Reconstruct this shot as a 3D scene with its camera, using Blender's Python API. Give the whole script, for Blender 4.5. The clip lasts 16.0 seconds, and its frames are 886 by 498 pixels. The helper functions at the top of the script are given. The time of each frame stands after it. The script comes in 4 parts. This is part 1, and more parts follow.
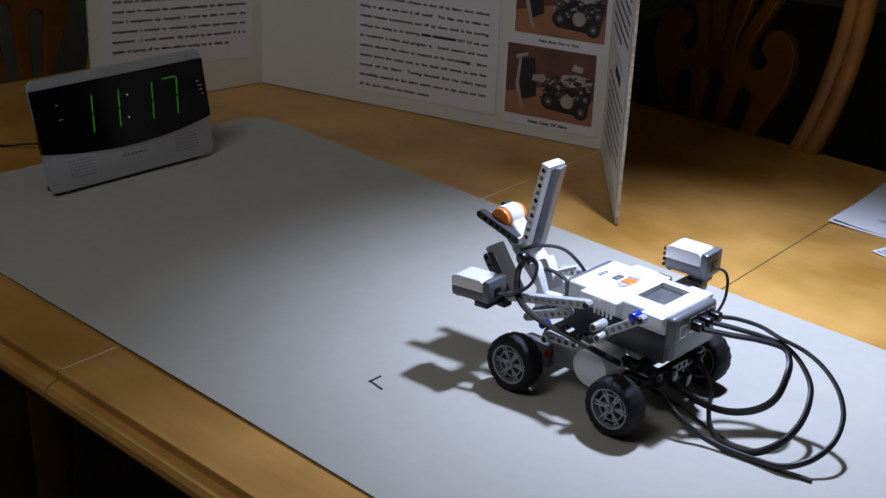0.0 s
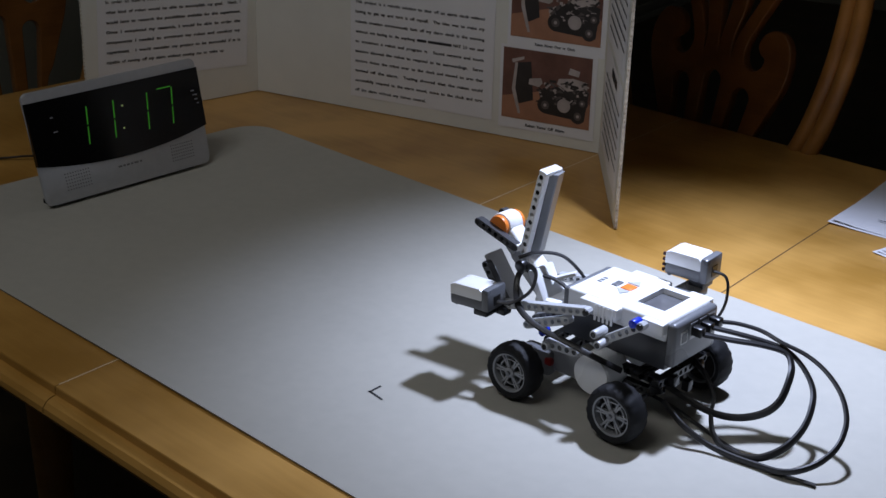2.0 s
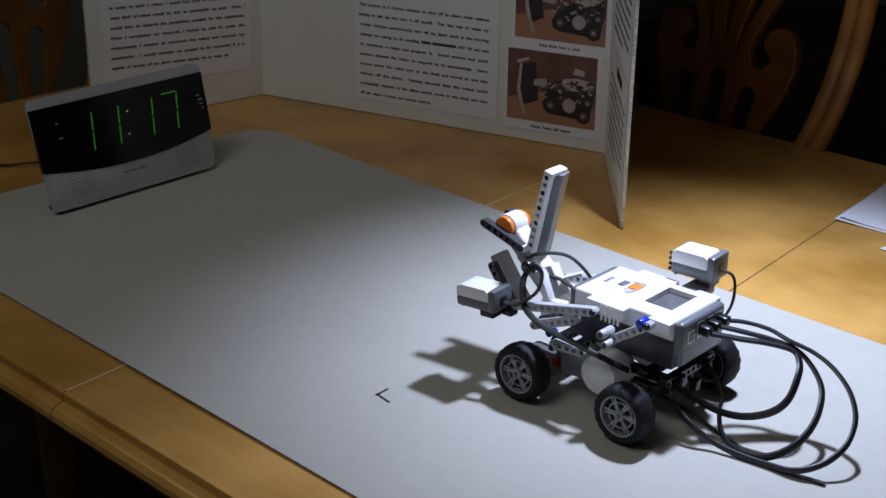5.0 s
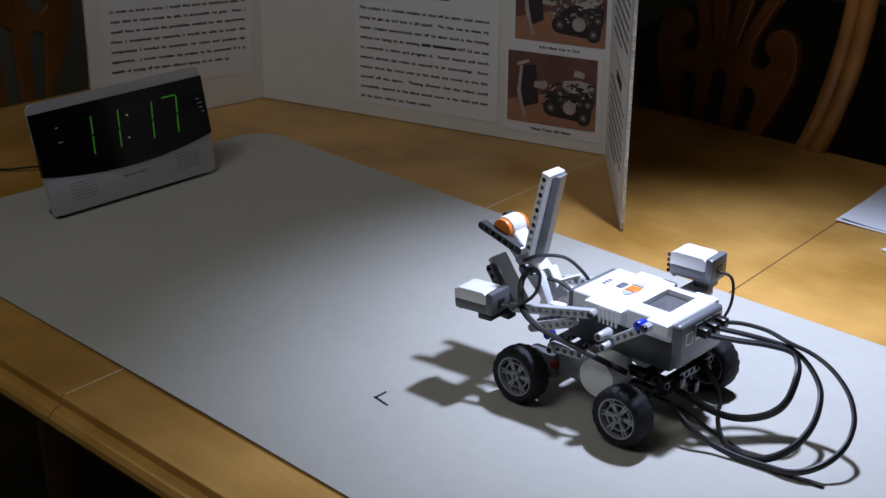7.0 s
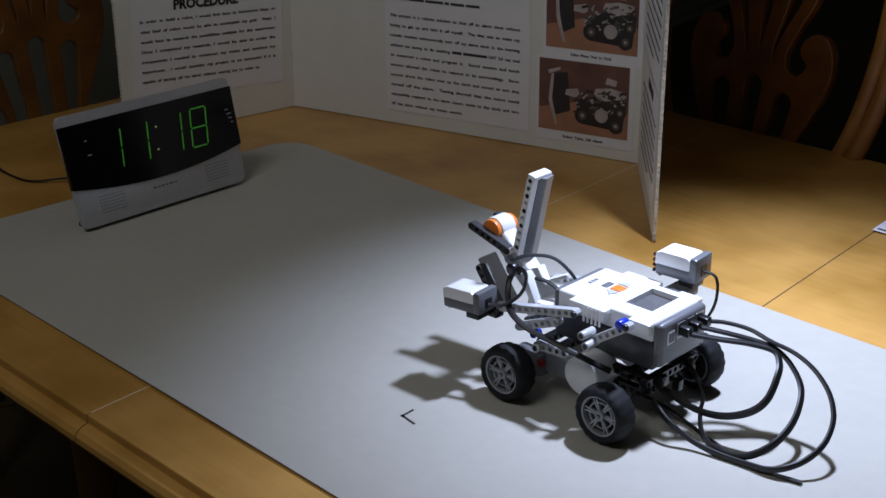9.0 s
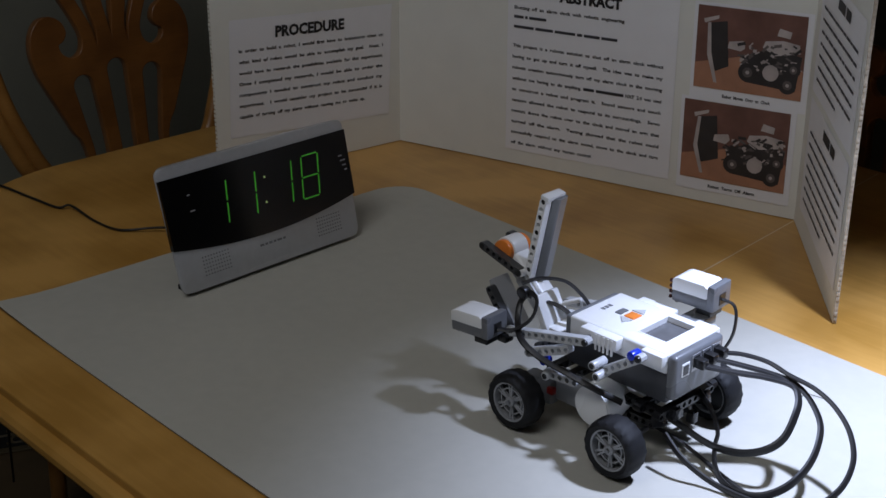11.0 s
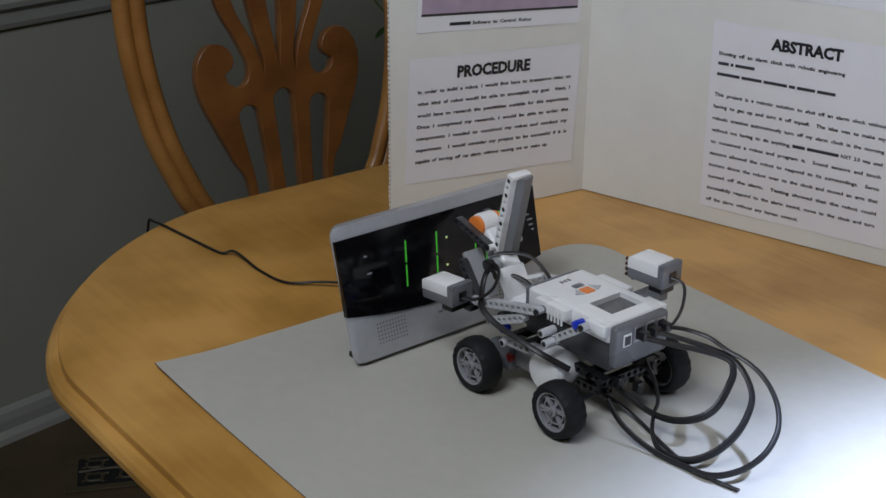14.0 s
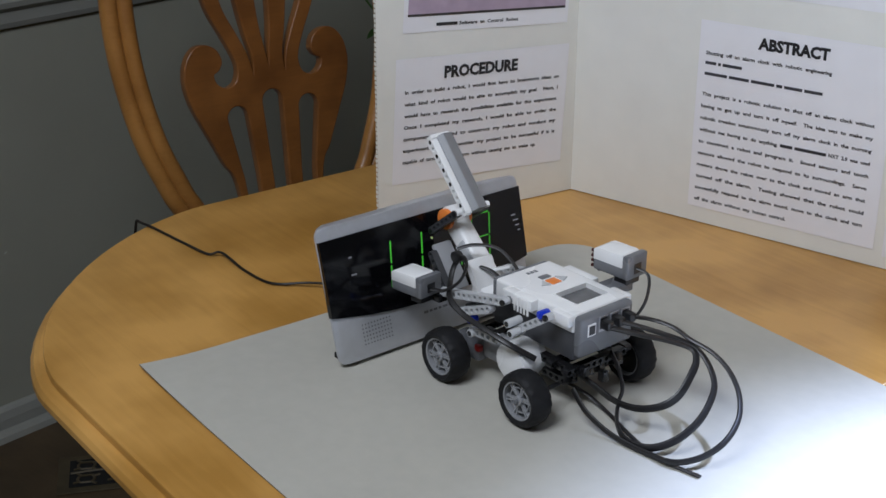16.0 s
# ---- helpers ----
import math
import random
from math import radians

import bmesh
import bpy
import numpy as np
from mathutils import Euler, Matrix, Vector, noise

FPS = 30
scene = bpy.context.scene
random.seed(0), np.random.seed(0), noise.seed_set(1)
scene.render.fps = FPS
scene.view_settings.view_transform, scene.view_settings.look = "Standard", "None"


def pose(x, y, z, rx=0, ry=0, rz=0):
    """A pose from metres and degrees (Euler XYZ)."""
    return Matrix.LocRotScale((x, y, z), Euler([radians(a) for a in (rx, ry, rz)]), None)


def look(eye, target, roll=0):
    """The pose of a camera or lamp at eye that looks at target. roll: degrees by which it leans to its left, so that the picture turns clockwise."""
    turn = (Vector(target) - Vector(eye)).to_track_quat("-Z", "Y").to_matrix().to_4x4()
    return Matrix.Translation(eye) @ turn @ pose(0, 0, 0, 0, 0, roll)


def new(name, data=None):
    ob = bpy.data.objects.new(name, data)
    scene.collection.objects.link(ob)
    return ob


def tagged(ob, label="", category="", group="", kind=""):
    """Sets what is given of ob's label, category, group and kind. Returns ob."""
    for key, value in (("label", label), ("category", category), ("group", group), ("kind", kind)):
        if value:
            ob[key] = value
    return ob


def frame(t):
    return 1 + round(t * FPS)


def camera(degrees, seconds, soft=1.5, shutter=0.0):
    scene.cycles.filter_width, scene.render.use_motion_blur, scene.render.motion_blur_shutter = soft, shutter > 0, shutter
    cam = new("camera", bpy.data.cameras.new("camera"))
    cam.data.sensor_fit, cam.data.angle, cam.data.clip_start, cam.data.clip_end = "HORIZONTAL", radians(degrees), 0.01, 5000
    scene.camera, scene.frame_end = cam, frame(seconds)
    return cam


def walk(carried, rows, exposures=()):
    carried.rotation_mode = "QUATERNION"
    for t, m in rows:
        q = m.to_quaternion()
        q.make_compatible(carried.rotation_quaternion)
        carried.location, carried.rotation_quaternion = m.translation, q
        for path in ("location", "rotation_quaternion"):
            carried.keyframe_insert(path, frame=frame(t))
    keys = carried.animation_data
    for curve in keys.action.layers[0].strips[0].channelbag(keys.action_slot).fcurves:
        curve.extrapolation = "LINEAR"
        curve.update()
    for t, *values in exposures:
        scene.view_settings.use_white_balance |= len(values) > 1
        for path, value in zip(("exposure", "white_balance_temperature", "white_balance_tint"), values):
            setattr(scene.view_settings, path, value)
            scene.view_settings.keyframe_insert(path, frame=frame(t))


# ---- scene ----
cam = camera(36.32, 16.0)
PATH = [
    (0, (1.2950, -1.7927, 0.6200), (0.4367, -0.1562, -0.1449), 2.56),
    (0.5, (1.2928, -1.7920, 0.6261), (0.4343, -0.1559, -0.1396), 2.23),
    (1, (1.2890, -1.7887, 0.6260), (0.4262, -0.1554, -0.1408), 1.99),
    (1.5, (1.2861, -1.7836, 0.6261), (0.4269, -0.1470, -0.1377), 1.84),
    (2, (1.2915, -1.7839, 0.6231), (0.4333, -0.1461, -0.1393), 1.71),
    (2.5, (1.2940, -1.7809, 0.6215), (0.4336, -0.1428, -0.1375), 1.52),
    (3, (1.2906, -1.7817, 0.6250), (0.4327, -0.1447, -0.1392), 1.25),
    (3.5, (1.2903, -1.7841, 0.6272), (0.4211, -0.1504, -0.1315), 1.27),
    (4, (1.2904, -1.7845, 0.6255), (0.4252, -0.1491, -0.1340), 1.21),
    (6.5, (1.2990, -1.7733, 0.6213), (0.4164, -0.1475, -0.1389), 0.41),
    (7, (1.2997, -1.7756, 0.6216), (0.4206, -0.1462, -0.1349), 0.57),
    (7.5, (1.3005, -1.7760, 0.6224), (0.4206, -0.1481, -0.1364), 0.43),
    (8, (1.3013, -1.7713, 0.6212), (0.4208, -0.1437, -0.1376), 0.32),
    (8.2, (1.3053, -1.7722, 0.6243), (0.4206, -0.1478, -0.1365), 0.16),
    (10.3, (1.1883, -1.6673, 0.6391), (0.2006, -0.1078, -0.1306), -0.39),
    (10.5, (1.1322, -1.6524, 0.6420), (0.1811, -0.0785, -0.1443), -0.11),
    (11, (1.0750, -1.6227, 0.6484), (0.1104, -0.0549, -0.1335), 0.21),
    (11.5, (1.0524, -1.5952, 0.6516), (0.0554, -0.0510, -0.1368), -0.28),
    (12, (0.9992, -1.5694, 0.6575), (-0.0637, -0.0644, -0.1204), -0.49),
    (12.5, (0.9682, -1.5572, 0.6566), (-0.1379, -0.0823, -0.1188), 0.26),
    (13, (0.9503, -1.5565, 0.6592), (-0.1667, -0.0845, -0.1060), 0.71),
    (13.5, (0.9459, -1.5403, 0.6621), (-0.1921, -0.0874, -0.1086), 0.61),
    (14, (0.9318, -1.5297, 0.6587), (-0.1921, -0.0693, -0.1185), 0.43),
    (14.5, (0.9203, -1.5335, 0.6594), (-0.2038, -0.0697, -0.1113), 0.74),
    (15, (0.9223, -1.5346, 0.6588), (-0.2001, -0.0692, -0.1112), 0.93),
    (15.5, (0.9282, -1.5276, 0.6576), (-0.1909, -0.0603, -0.1136), 0.77),
    (16, (0.9420, -1.5183, 0.6585), (-0.1812, -0.0574, -0.1189), 0.28),
]
EXPOSURES = [(0, -0.02, 6800, 10), (8.2, 0.02, 6800, 10), (10.3, 0.25, 6700, 10), (11, 0.42, 6650, 10), (11.5, 0.58, 6600, 10), (12, 0.84, 6550, 10), (12.5, 1.17, 6500, 10), (13.5, 1.60, 6350, 10), (14.5, 1.91, 6250, 10), (16, 2.11, 6200, 10)]
walk(cam, [(t, look(eye, target, roll)) for t, eye, target, roll in PATH], EXPOSURES)

# ---- light ----
world = bpy.data.worlds.new("world")
scene.world = world
world.use_nodes = True
world.node_tree.nodes["Background"].inputs[0].default_value = (0.9, 1.0, 0.95, 1)
world.node_tree.nodes["Background"].inputs[1].default_value = 0.012

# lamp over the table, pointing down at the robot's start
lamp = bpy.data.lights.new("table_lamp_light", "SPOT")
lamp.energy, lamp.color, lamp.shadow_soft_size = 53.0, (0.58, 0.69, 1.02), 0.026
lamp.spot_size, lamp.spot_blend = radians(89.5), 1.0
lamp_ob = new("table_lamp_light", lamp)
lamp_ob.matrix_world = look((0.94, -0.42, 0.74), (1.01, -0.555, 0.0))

# added fill for the room's ambient light; no fixture seen, placed by brightness
room = bpy.data.lights.new("room_fill", "AREA")
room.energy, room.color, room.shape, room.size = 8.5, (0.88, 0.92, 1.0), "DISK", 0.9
room_ob = new("room_fill", room)
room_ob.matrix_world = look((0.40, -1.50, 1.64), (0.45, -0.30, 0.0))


# ---- materials ----
def rgba(c):
    return (*c, 1.0)


def material(name, color, rough=0.5, metal=0.0, vary=0.12, scale=40.0, stretch=(1, 1, 1), bump=0.0, bump_scale=300.0, spec=0.5, emit=0.0, island=False):
    m = bpy.data.materials.new(name)
    m.use_nodes = True
    nt = m.node_tree
    b = nt.nodes["Principled BSDF"]
    b.inputs["Roughness"].default_value = rough
    b.inputs["Metallic"].default_value = metal
    b.inputs["Specular IOR Level"].default_value = spec
    co = nt.nodes.new("ShaderNodeTexCoord")
    mp = nt.nodes.new("ShaderNodeMapping")
    mp.inputs["Scale"].default_value = stretch
    nt.links.new(co.outputs["Object"], mp.inputs[0])
    fine = nt.nodes.new("ShaderNodeTexNoise")
    fine.inputs["Scale"].default_value = scale
    fine.inputs["Detail"].default_value = 6
    broad = nt.nodes.new("ShaderNodeTexNoise")
    broad.inputs["Scale"].default_value = scale / 9
    broad.inputs["Detail"].default_value = 2
    for n in (fine, broad):
        nt.links.new(mp.outputs[0], n.inputs["Vector"])
    add = nt.nodes.new("ShaderNodeMath")
    add.operation = "ADD"
    nt.links.new(fine.outputs[0], add.inputs[0])
    nt.links.new(broad.outputs[0], add.inputs[1])
    ramp = nt.nodes.new("ShaderNodeMapRange")
    ramp.inputs["From Min"].default_value, ramp.inputs["From Max"].default_value = 0.7, 1.3
    ramp.inputs["To Min"].default_value, ramp.inputs["To Max"].default_value = 1 - vary, 1 + vary
    nt.links.new(add.outputs[0], ramp.inputs[0])
    mul = nt.nodes.new("ShaderNodeVectorMath")
    mul.operation = "SCALE"
    mul.inputs[0].default_value = color
    nt.links.new(ramp.outputs[0], mul.inputs["Scale"])
    nt.links.new(mul.outputs[0], b.inputs["Base Color"])
    rr = nt.nodes.new("ShaderNodeMapRange")
    rr.inputs["From Min"].default_value, rr.inputs["From Max"].default_value = 0.3, 0.7
    rr.inputs["To Min"].default_value, rr.inputs["To Max"].default_value = max(rough - 0.08, 0.02), min(rough + 0.08, 1)
    nt.links.new(broad.outputs[0], rr.inputs[0])
    nt.links.new(rr.outputs[0], b.inputs["Roughness"])
    if bump:
        n3 = nt.nodes.new("ShaderNodeTexNoise")
        n3.inputs["Scale"].default_value = bump_scale
        n3.inputs["Detail"].default_value = 4
        nt.links.new(mp.outputs[0], n3.inputs["Vector"])
        bp = nt.nodes.new("ShaderNodeBump")
        bp.inputs["Strength"].default_value = bump
        bp.inputs["Distance"].default_value = 0.001
        nt.links.new(n3.outputs[0], bp.inputs["Height"])
        nt.links.new(bp.outputs[0], b.inputs["Normal"])
    if emit:
        b.inputs["Emission Color"].default_value = rgba(color)
        b.inputs["Emission Strength"].default_value = emit
    return m


def wood(name, dark, light, rough=0.32, scale=1.0, turn=0.0):
    """Lacquered wood, its grain along the local x axis."""
    m = bpy.data.materials.new(name)
    m.use_nodes = True
    nt = m.node_tree
    b = nt.nodes["Principled BSDF"]
    b.inputs["Roughness"].default_value = rough
    b.inputs["Coat Weight"].default_value = 0.15
    b.inputs["Coat Roughness"].default_value = 0.25
    co = nt.nodes.new("ShaderNodeTexCoord")
    mp = nt.nodes.new("ShaderNodeMapping")
    mp.inputs["Scale"].default_value = (1.3 * scale, 16 * scale, 16 * scale)
    mp.inputs["Rotation"].default_value = (0, 0, turn)
    nt.links.new(co.outputs["Object"], mp.inputs[0])
    grain = nt.nodes.new("ShaderNodeTexNoise")
    grain.inputs["Scale"].default_value, grain.inputs["Detail"].default_value = 7, 8
    grain.inputs["Distortion"].default_value = 0.6
    nt.links.new(mp.outputs[0], grain.inputs["Vector"])
    cloud = nt.nodes.new("ShaderNodeTexNoise")
    cloud.inputs["Scale"].default_value, cloud.inputs["Detail"].default_value = 6 * scale, 3
    nt.links.new(co.outputs["Object"], cloud.inputs["Vector"])
    mix = nt.nodes.new("ShaderNodeMath")
    mix.operation = "MULTIPLY_ADD"
    mix.inputs[1].default_value = 0.16
    nt.links.new(grain.outputs[0], mix.inputs[0])
    half = nt.nodes.new("ShaderNodeMath")
    half.operation = "MULTIPLY"
    half.inputs[1].default_value = 0.84
    nt.links.new(cloud.outputs[0], half.inputs[0])
    nt.links.new(half.outputs[0], mix.inputs[2])
    ramp = nt.nodes.new("ShaderNodeValToRGB")
    ramp.color_ramp.elements[0].position, ramp.color_ramp.elements[0].color = 0.36, rgba(dark)
    ramp.color_ramp.elements[1].position, ramp.color_ramp.elements[1].color = 0.62, rgba(light)
    nt.links.new(mix.outputs[0], ramp.inputs[0])
    nt.links.new(ramp.outputs[0], b.inputs["Base Color"])
    bp = nt.nodes.new("ShaderNodeBump")
    bp.inputs["Strength"].default_value, bp.inputs["Distance"].default_value = 0.12, 0.001
    nt.links.new(grain.outputs[0], bp.inputs["Height"])
    nt.links.new(bp.outputs[0], b.inputs["Normal"])
    return m


OAK = wood("oak_lacquer", (0.40, 0.200, 0.038), (0.64, 0.348, 0.092), 0.36)
OAK_EDGE = wood("oak_edge", (0.38, 0.20, 0.040), (0.58, 0.325, 0.09), 0.32)
CHAIR_OAK = wood("chair_oak", (0.27, 0.115, 0.026), (0.42, 0.195, 0.048), 0.36, 2.0, radians(90))
# pale strip colour paints the light glancing off the near joint
SEAM = material("seam_glint", (0.72, 0.56, 0.36), 0.7)
SEAM_DARK = material("seam_gap", (0.12, 0.06, 0.02), 0.8)
MAT_GREY = material("grey_board", (0.455, 0.44, 0.385), 0.8, vary=0.035, scale=60, bump=0.08, bump_scale=900, spec=0.2)
# dark rim colour paints the shadow line under the board's edge
MAT_EDGE_SHADE = material("board_edge_shade", (0.20, 0.17, 0.13), 0.9)
FOAM = material("display_board_white", (0.77, 0.77, 0.715), 0.75, vary=0.03, scale=25, bump=0.06, bump_scale=500, spec=0.25)
FOAM_EDGE = material("corrugated_edge", (0.42, 0.36, 0.27), 0.9, vary=0.35, scale=300)
PAPER = material("white_paper", (0.81, 0.81, 0.83), 0.7, vary=0.02, scale=30, bump=0.1, bump_scale=60, spec=0.25)
INK = material("black_ink", (0.015, 0.015, 0.018), 0.6, vary=0.2)
INK_GREY = material("grey_ink", (0.05, 0.05, 0.06), 0.6, vary=0.2)
WALL = material("wall_paint", (0.36, 0.36, 0.295), 0.85, vary=0.03, scale=8, bump=0.15, bump_scale=220, spec=0.2)
TRIM = material("trim_paint", (0.33, 0.335, 0.30), 0.5, vary=0.04, scale=10)
CEIL = material("ceiling_paint", (0.7, 0.69, 0.65), 0.9, vary=0.03, scale=8)
FLOOR = wood("floor_boards", (0.055, 0.036, 0.018), (0.10, 0.065, 0.032), 0.45, 1.0)
VENT_M = material("vent_beige", (0.085, 0.066, 0.036), 0.5, 0.2, vary=0.25)
VENT_D = material("vent_dark", (0.006, 0.006, 0.006), 0.9)
BLACK_CORD = material("black_cord", (0.012, 0.011, 0.011), 0.45, vary=0.2)
SILVER = material("silver_plastic", (0.50, 0.51, 0.53), 0.36, 0.4, vary=0.05, scale=120, bump=0.05, bump_scale=1500)
GLOSS_BLACK = material("black_lens", (0.0035, 0.0035, 0.0045), 0.14, vary=0.1, spec=0.4)
CASE_DARK = material("dark_case", (0.05, 0.05, 0.055), 0.5)
GREEN = material("green_led", (0.10, 0.75, 0.05), 0.4, emit=0.017)
LED_DOT = material("amber_led_dot", (0.7, 0.9, 0.35), 0.4, emit=0.045)
HOLE = material("speaker_hole", (0.20, 0.20, 0.21), 0.8)
GREY_PRINT = material("grey_print", (0.26, 0.26, 0.28), 0.6)
LG_WHITE = material("white_abs", (0.86, 0.86, 0.85), 0.28, vary=0.02, scale=60)
LG_GREY = material("light_grey_abs", (0.50, 0.51, 0.52), 0.3, vary=0.03, scale=60)
LG_SOFT = material("soft_grey_abs", (0.34, 0.345, 0.355), 0.32, vary=0.04, scale=60)
LG_RIM = material("rim_grey_abs", (0.26, 0.265, 0.275), 0.34, vary=0.04, scale=60)
LG_PANEL = material("panel_grey_abs", (0.20, 0.205, 0.212), 0.34, vary=0.05, scale=60)
# dark grey plastic, darkened further to paint the shade on the lower shell
LG_SHADED = material("shaded_grey_abs", (0.06, 0.062, 0.068), 0.35, vary=0.05, scale=60)
LG_DARK = material("dark_grey_abs", (0.15, 0.155, 0.165), 0.32, vary=0.05, scale=60)
LG_BLACK = material("black_abs", (0.012, 0.012, 0.013), 0.32, vary=0.1, scale=60)
LG_BLUE = material("blue_abs", (0.01, 0.04, 0.55), 0.3, vary=0.05)
LG_RED = material("red_abs", (0.20, 0.012, 0.010), 0.35, vary=0.05)
LG_MAROON = material("maroon_abs", (0.07, 0.018, 0.016), 0.4, vary=0.05)
LG_ORANGE = material("orange_abs", (0.85, 0.24, 0.04), 0.32, vary=0.05)
RUBBER = material("tyre_rubber", (0.009, 0.009, 0.010), 0.66, vary=0.25, scale=200, bump=0.1, bump_scale=900, spec=0.3)
LCD = material("display_glass", (0.12, 0.12, 0.125), 0.10, vary=0.15, scale=90)
SOCKET = material("socket_metal", (0.36, 0.36, 0.37), 0.35, 0.6)
LEAF = material("plant_leaf", (0.09, 0.19, 0.05), 0.5, vary=0.3)
PH_BROWN = material("print_brown", (0.18, 0.085, 0.065), 0.5, vary=0.3, scale=30)
PH_TABLE = material("print_tan", (0.42, 0.205, 0.125), 0.5, vary=0.2, scale=30)
PH_DARK = material("print_dark", (0.035, 0.03, 0.03), 0.55, vary=0.3)
PH_LIGHT = material("print_light", (0.50, 0.44, 0.42), 0.55, vary=0.3)
PH_MID = material("print_mid", (0.13, 0.11, 0.105), 0.55, vary=0.3)
PH_LILAC = material("print_lilac", (0.42, 0.33, 0.42), 0.55, vary=0.15)
PH_SKY = material("print_blush", (0.62, 0.33, 0.26), 0.55, vary=0.12)


# ---- building blocks ----
def link(name, bm, mat, parent=None, label="", smooth=False, m=None):
    me = bpy.data.meshes.new(name)
    bmesh.ops.recalc_face_normals(bm, faces=bm.faces)
    if smooth:
        for f in bm.faces:
            f.smooth = True
    bm.to_mesh(me)
    bm.free()
    for one in (mat if isinstance(mat, (list, tuple)) else [mat]):
        me.materials.append(one)
    ob = new(name, me)
    if smooth:
        me.set_sharp_from_angle(angle=radians(35))
    if parent is not None:
        ob.parent = parent
    if m is not None:
        ob.matrix_basis = m
    if label:
        tagged(ob, label)
    return ob


def part(name, bm, mat, parent, label="", smooth=False, m=None):
    return link(name, bm, mat, parent, label, smooth, m)


def thing(name, m, label, category, group="", kind=""):
    ob = new(name)
    ob.empty_display_size = 0.02
    ob.matrix_basis = m
    return tagged(ob, label, category, group, kind)


def box(bm, x0, x1, y0, y1, z0, z1, bevel=0.0, seg=2, m=None):
    r = bmesh.ops.create_cube(bm, size=1.0)
    vs = r["verts"]
    for v in vs:
        v.co = Vector(((x0 + x1) / 2 + v.co.x * (x1 - x0), (y0 + y1) / 2 + v.co.y * (y1 - y0), (z0 + z1) / 2 + v.co.z * (z1 - z0)))
    es = {e for v in vs for e in v.link_edges}
    if bevel:
        out = bmesh.ops.bevel(bm, geom=list(es), offset=bevel, segments=seg, affect="EDGES", profile=0.5)
        vs = list({v for f in out["faces"] for v in f.verts} | {v for v in vs if v.is_valid})
    if m is not None:
        bmesh.ops.transform(bm, matrix=m, verts=vs)
    return vs


def boxm(*a, **k):
    bm = bmesh.new()
    box(bm, *a, **k)
    return bm


def cyl(bm, r, a, b, seg=24, r2=None, bevel=0.0):
    """A closed cylinder or cone from point a to point b."""
    a, b = Vector(a), Vector(b)
    d = b - a
    q = d.to_track_quat("Z", "Y").to_matrix().to_4x4()
    out = bmesh.ops.create_cone(bm, cap_ends=True, segments=seg, radius1=r, radius2=r if r2 is None else r2, depth=d.length,
                                matrix=Matrix.Translation((a + b) / 2) @ q)
    if bevel:
        es = [e for e in {e for v in out["verts"] for e in v.link_edges} if any(len(f.verts) > 4 for f in e.link_faces)]
        bmesh.ops.bevel(bm, geom=es, offset=bevel, segments=2, affect="EDGES", profile=0.5)


def cylm(*a, **k):
    bm = bmesh.new()
    cyl(bm, *a, **k)
    return bm


def spline(pts, n=8):
    """Catmull-Rom points through pts."""
    p = [Vector(q) for q in pts]
    p = [2 * p[0] - p[1]] + p + [2 * p[-1] - p[-2]]
    out = []
    for i in range(1, len(p) - 2):
        for k in range(n):
            t = k / n
            a, b, c, d = p[i - 1:i + 3]
            out.append(0.5 * (2 * b + (c - a) * t + (2 * a - 5 * b + 4 * c - d) * t * t + (3 * b - a - 3 * c + d) * t ** 3))
    out.append(p[-2])
    return out


def tube(bm, pts, r, seg=8, flat=1.0, n=8, smooth=True):
    path = spline(pts, n) if smooth else [Vector(q) for q in pts]
    rings = []
    side = None
    for i, p in enumerate(path):
        d = (path[min(i + 1, len(path) - 1)] - path[max(i - 1, 0)]).normalized()
        if side is None:
            side = d.cross(Vector((0, 0, 1)))
            side = side if side.length > 0.05 else d.cross(Vector((0, 1, 0)))
        side = (side - d * side.dot(d)).normalized()
        nrm = side.cross(d)
        rings.append([bm.verts.new(p + side * (r * math.cos(a)) + nrm * (r * flat * math.sin(a))) for a in [2 * math.pi * k / seg for k in range(seg)]])
    for a, b in zip(rings, rings[1:]):
        for k in range(seg):
            bm.faces.new((a[k], a[(k + 1) % seg], b[(k + 1) % seg], b[k]))
    bm.faces.new(rings[0])
    bm.faces.new(rings[-1][::-1])


def prism(bm, outline, y0, y1, m=None):
    """A closed prism of an outline in x, z, from y0 to y1."""
    a = [bm.verts.new((x, y0, z)) for x, z in outline]
    b = [bm.verts.new((x, y1, z)) for x, z in outline]
    bm.faces.new(a)
    bm.faces.new(b[::-1])
    for i in range(len(a)):
        j = (i + 1) % len(a)
        bm.faces.new((a[i], b[i], b[j], a[j]))
    if m is not None:
        bmesh.ops.transform(bm, matrix=m, verts=a + b)
    return a + b


def lathe(bm, profile, seg=36, m=None):
    """A ring of the closed profile (radius, y), turned round the y axis."""
    rings = []
    for k in range(seg):
        a = 2 * math.pi * k / seg
        rings.append([bm.verts.new((r * math.cos(a), y, r * math.sin(a))) for r, y in profile])
    n = len(profile)
    for k in range(seg):
        p, q = rings[k], rings[(k + 1) % seg]
        for i in range(n):
            j = (i + 1) % n
            bm.faces.new((p[i], p[j], q[j], q[i]))
    if m is not None:
        bmesh.ops.transform(bm, matrix=m, verts=[v for r in rings for v in r])


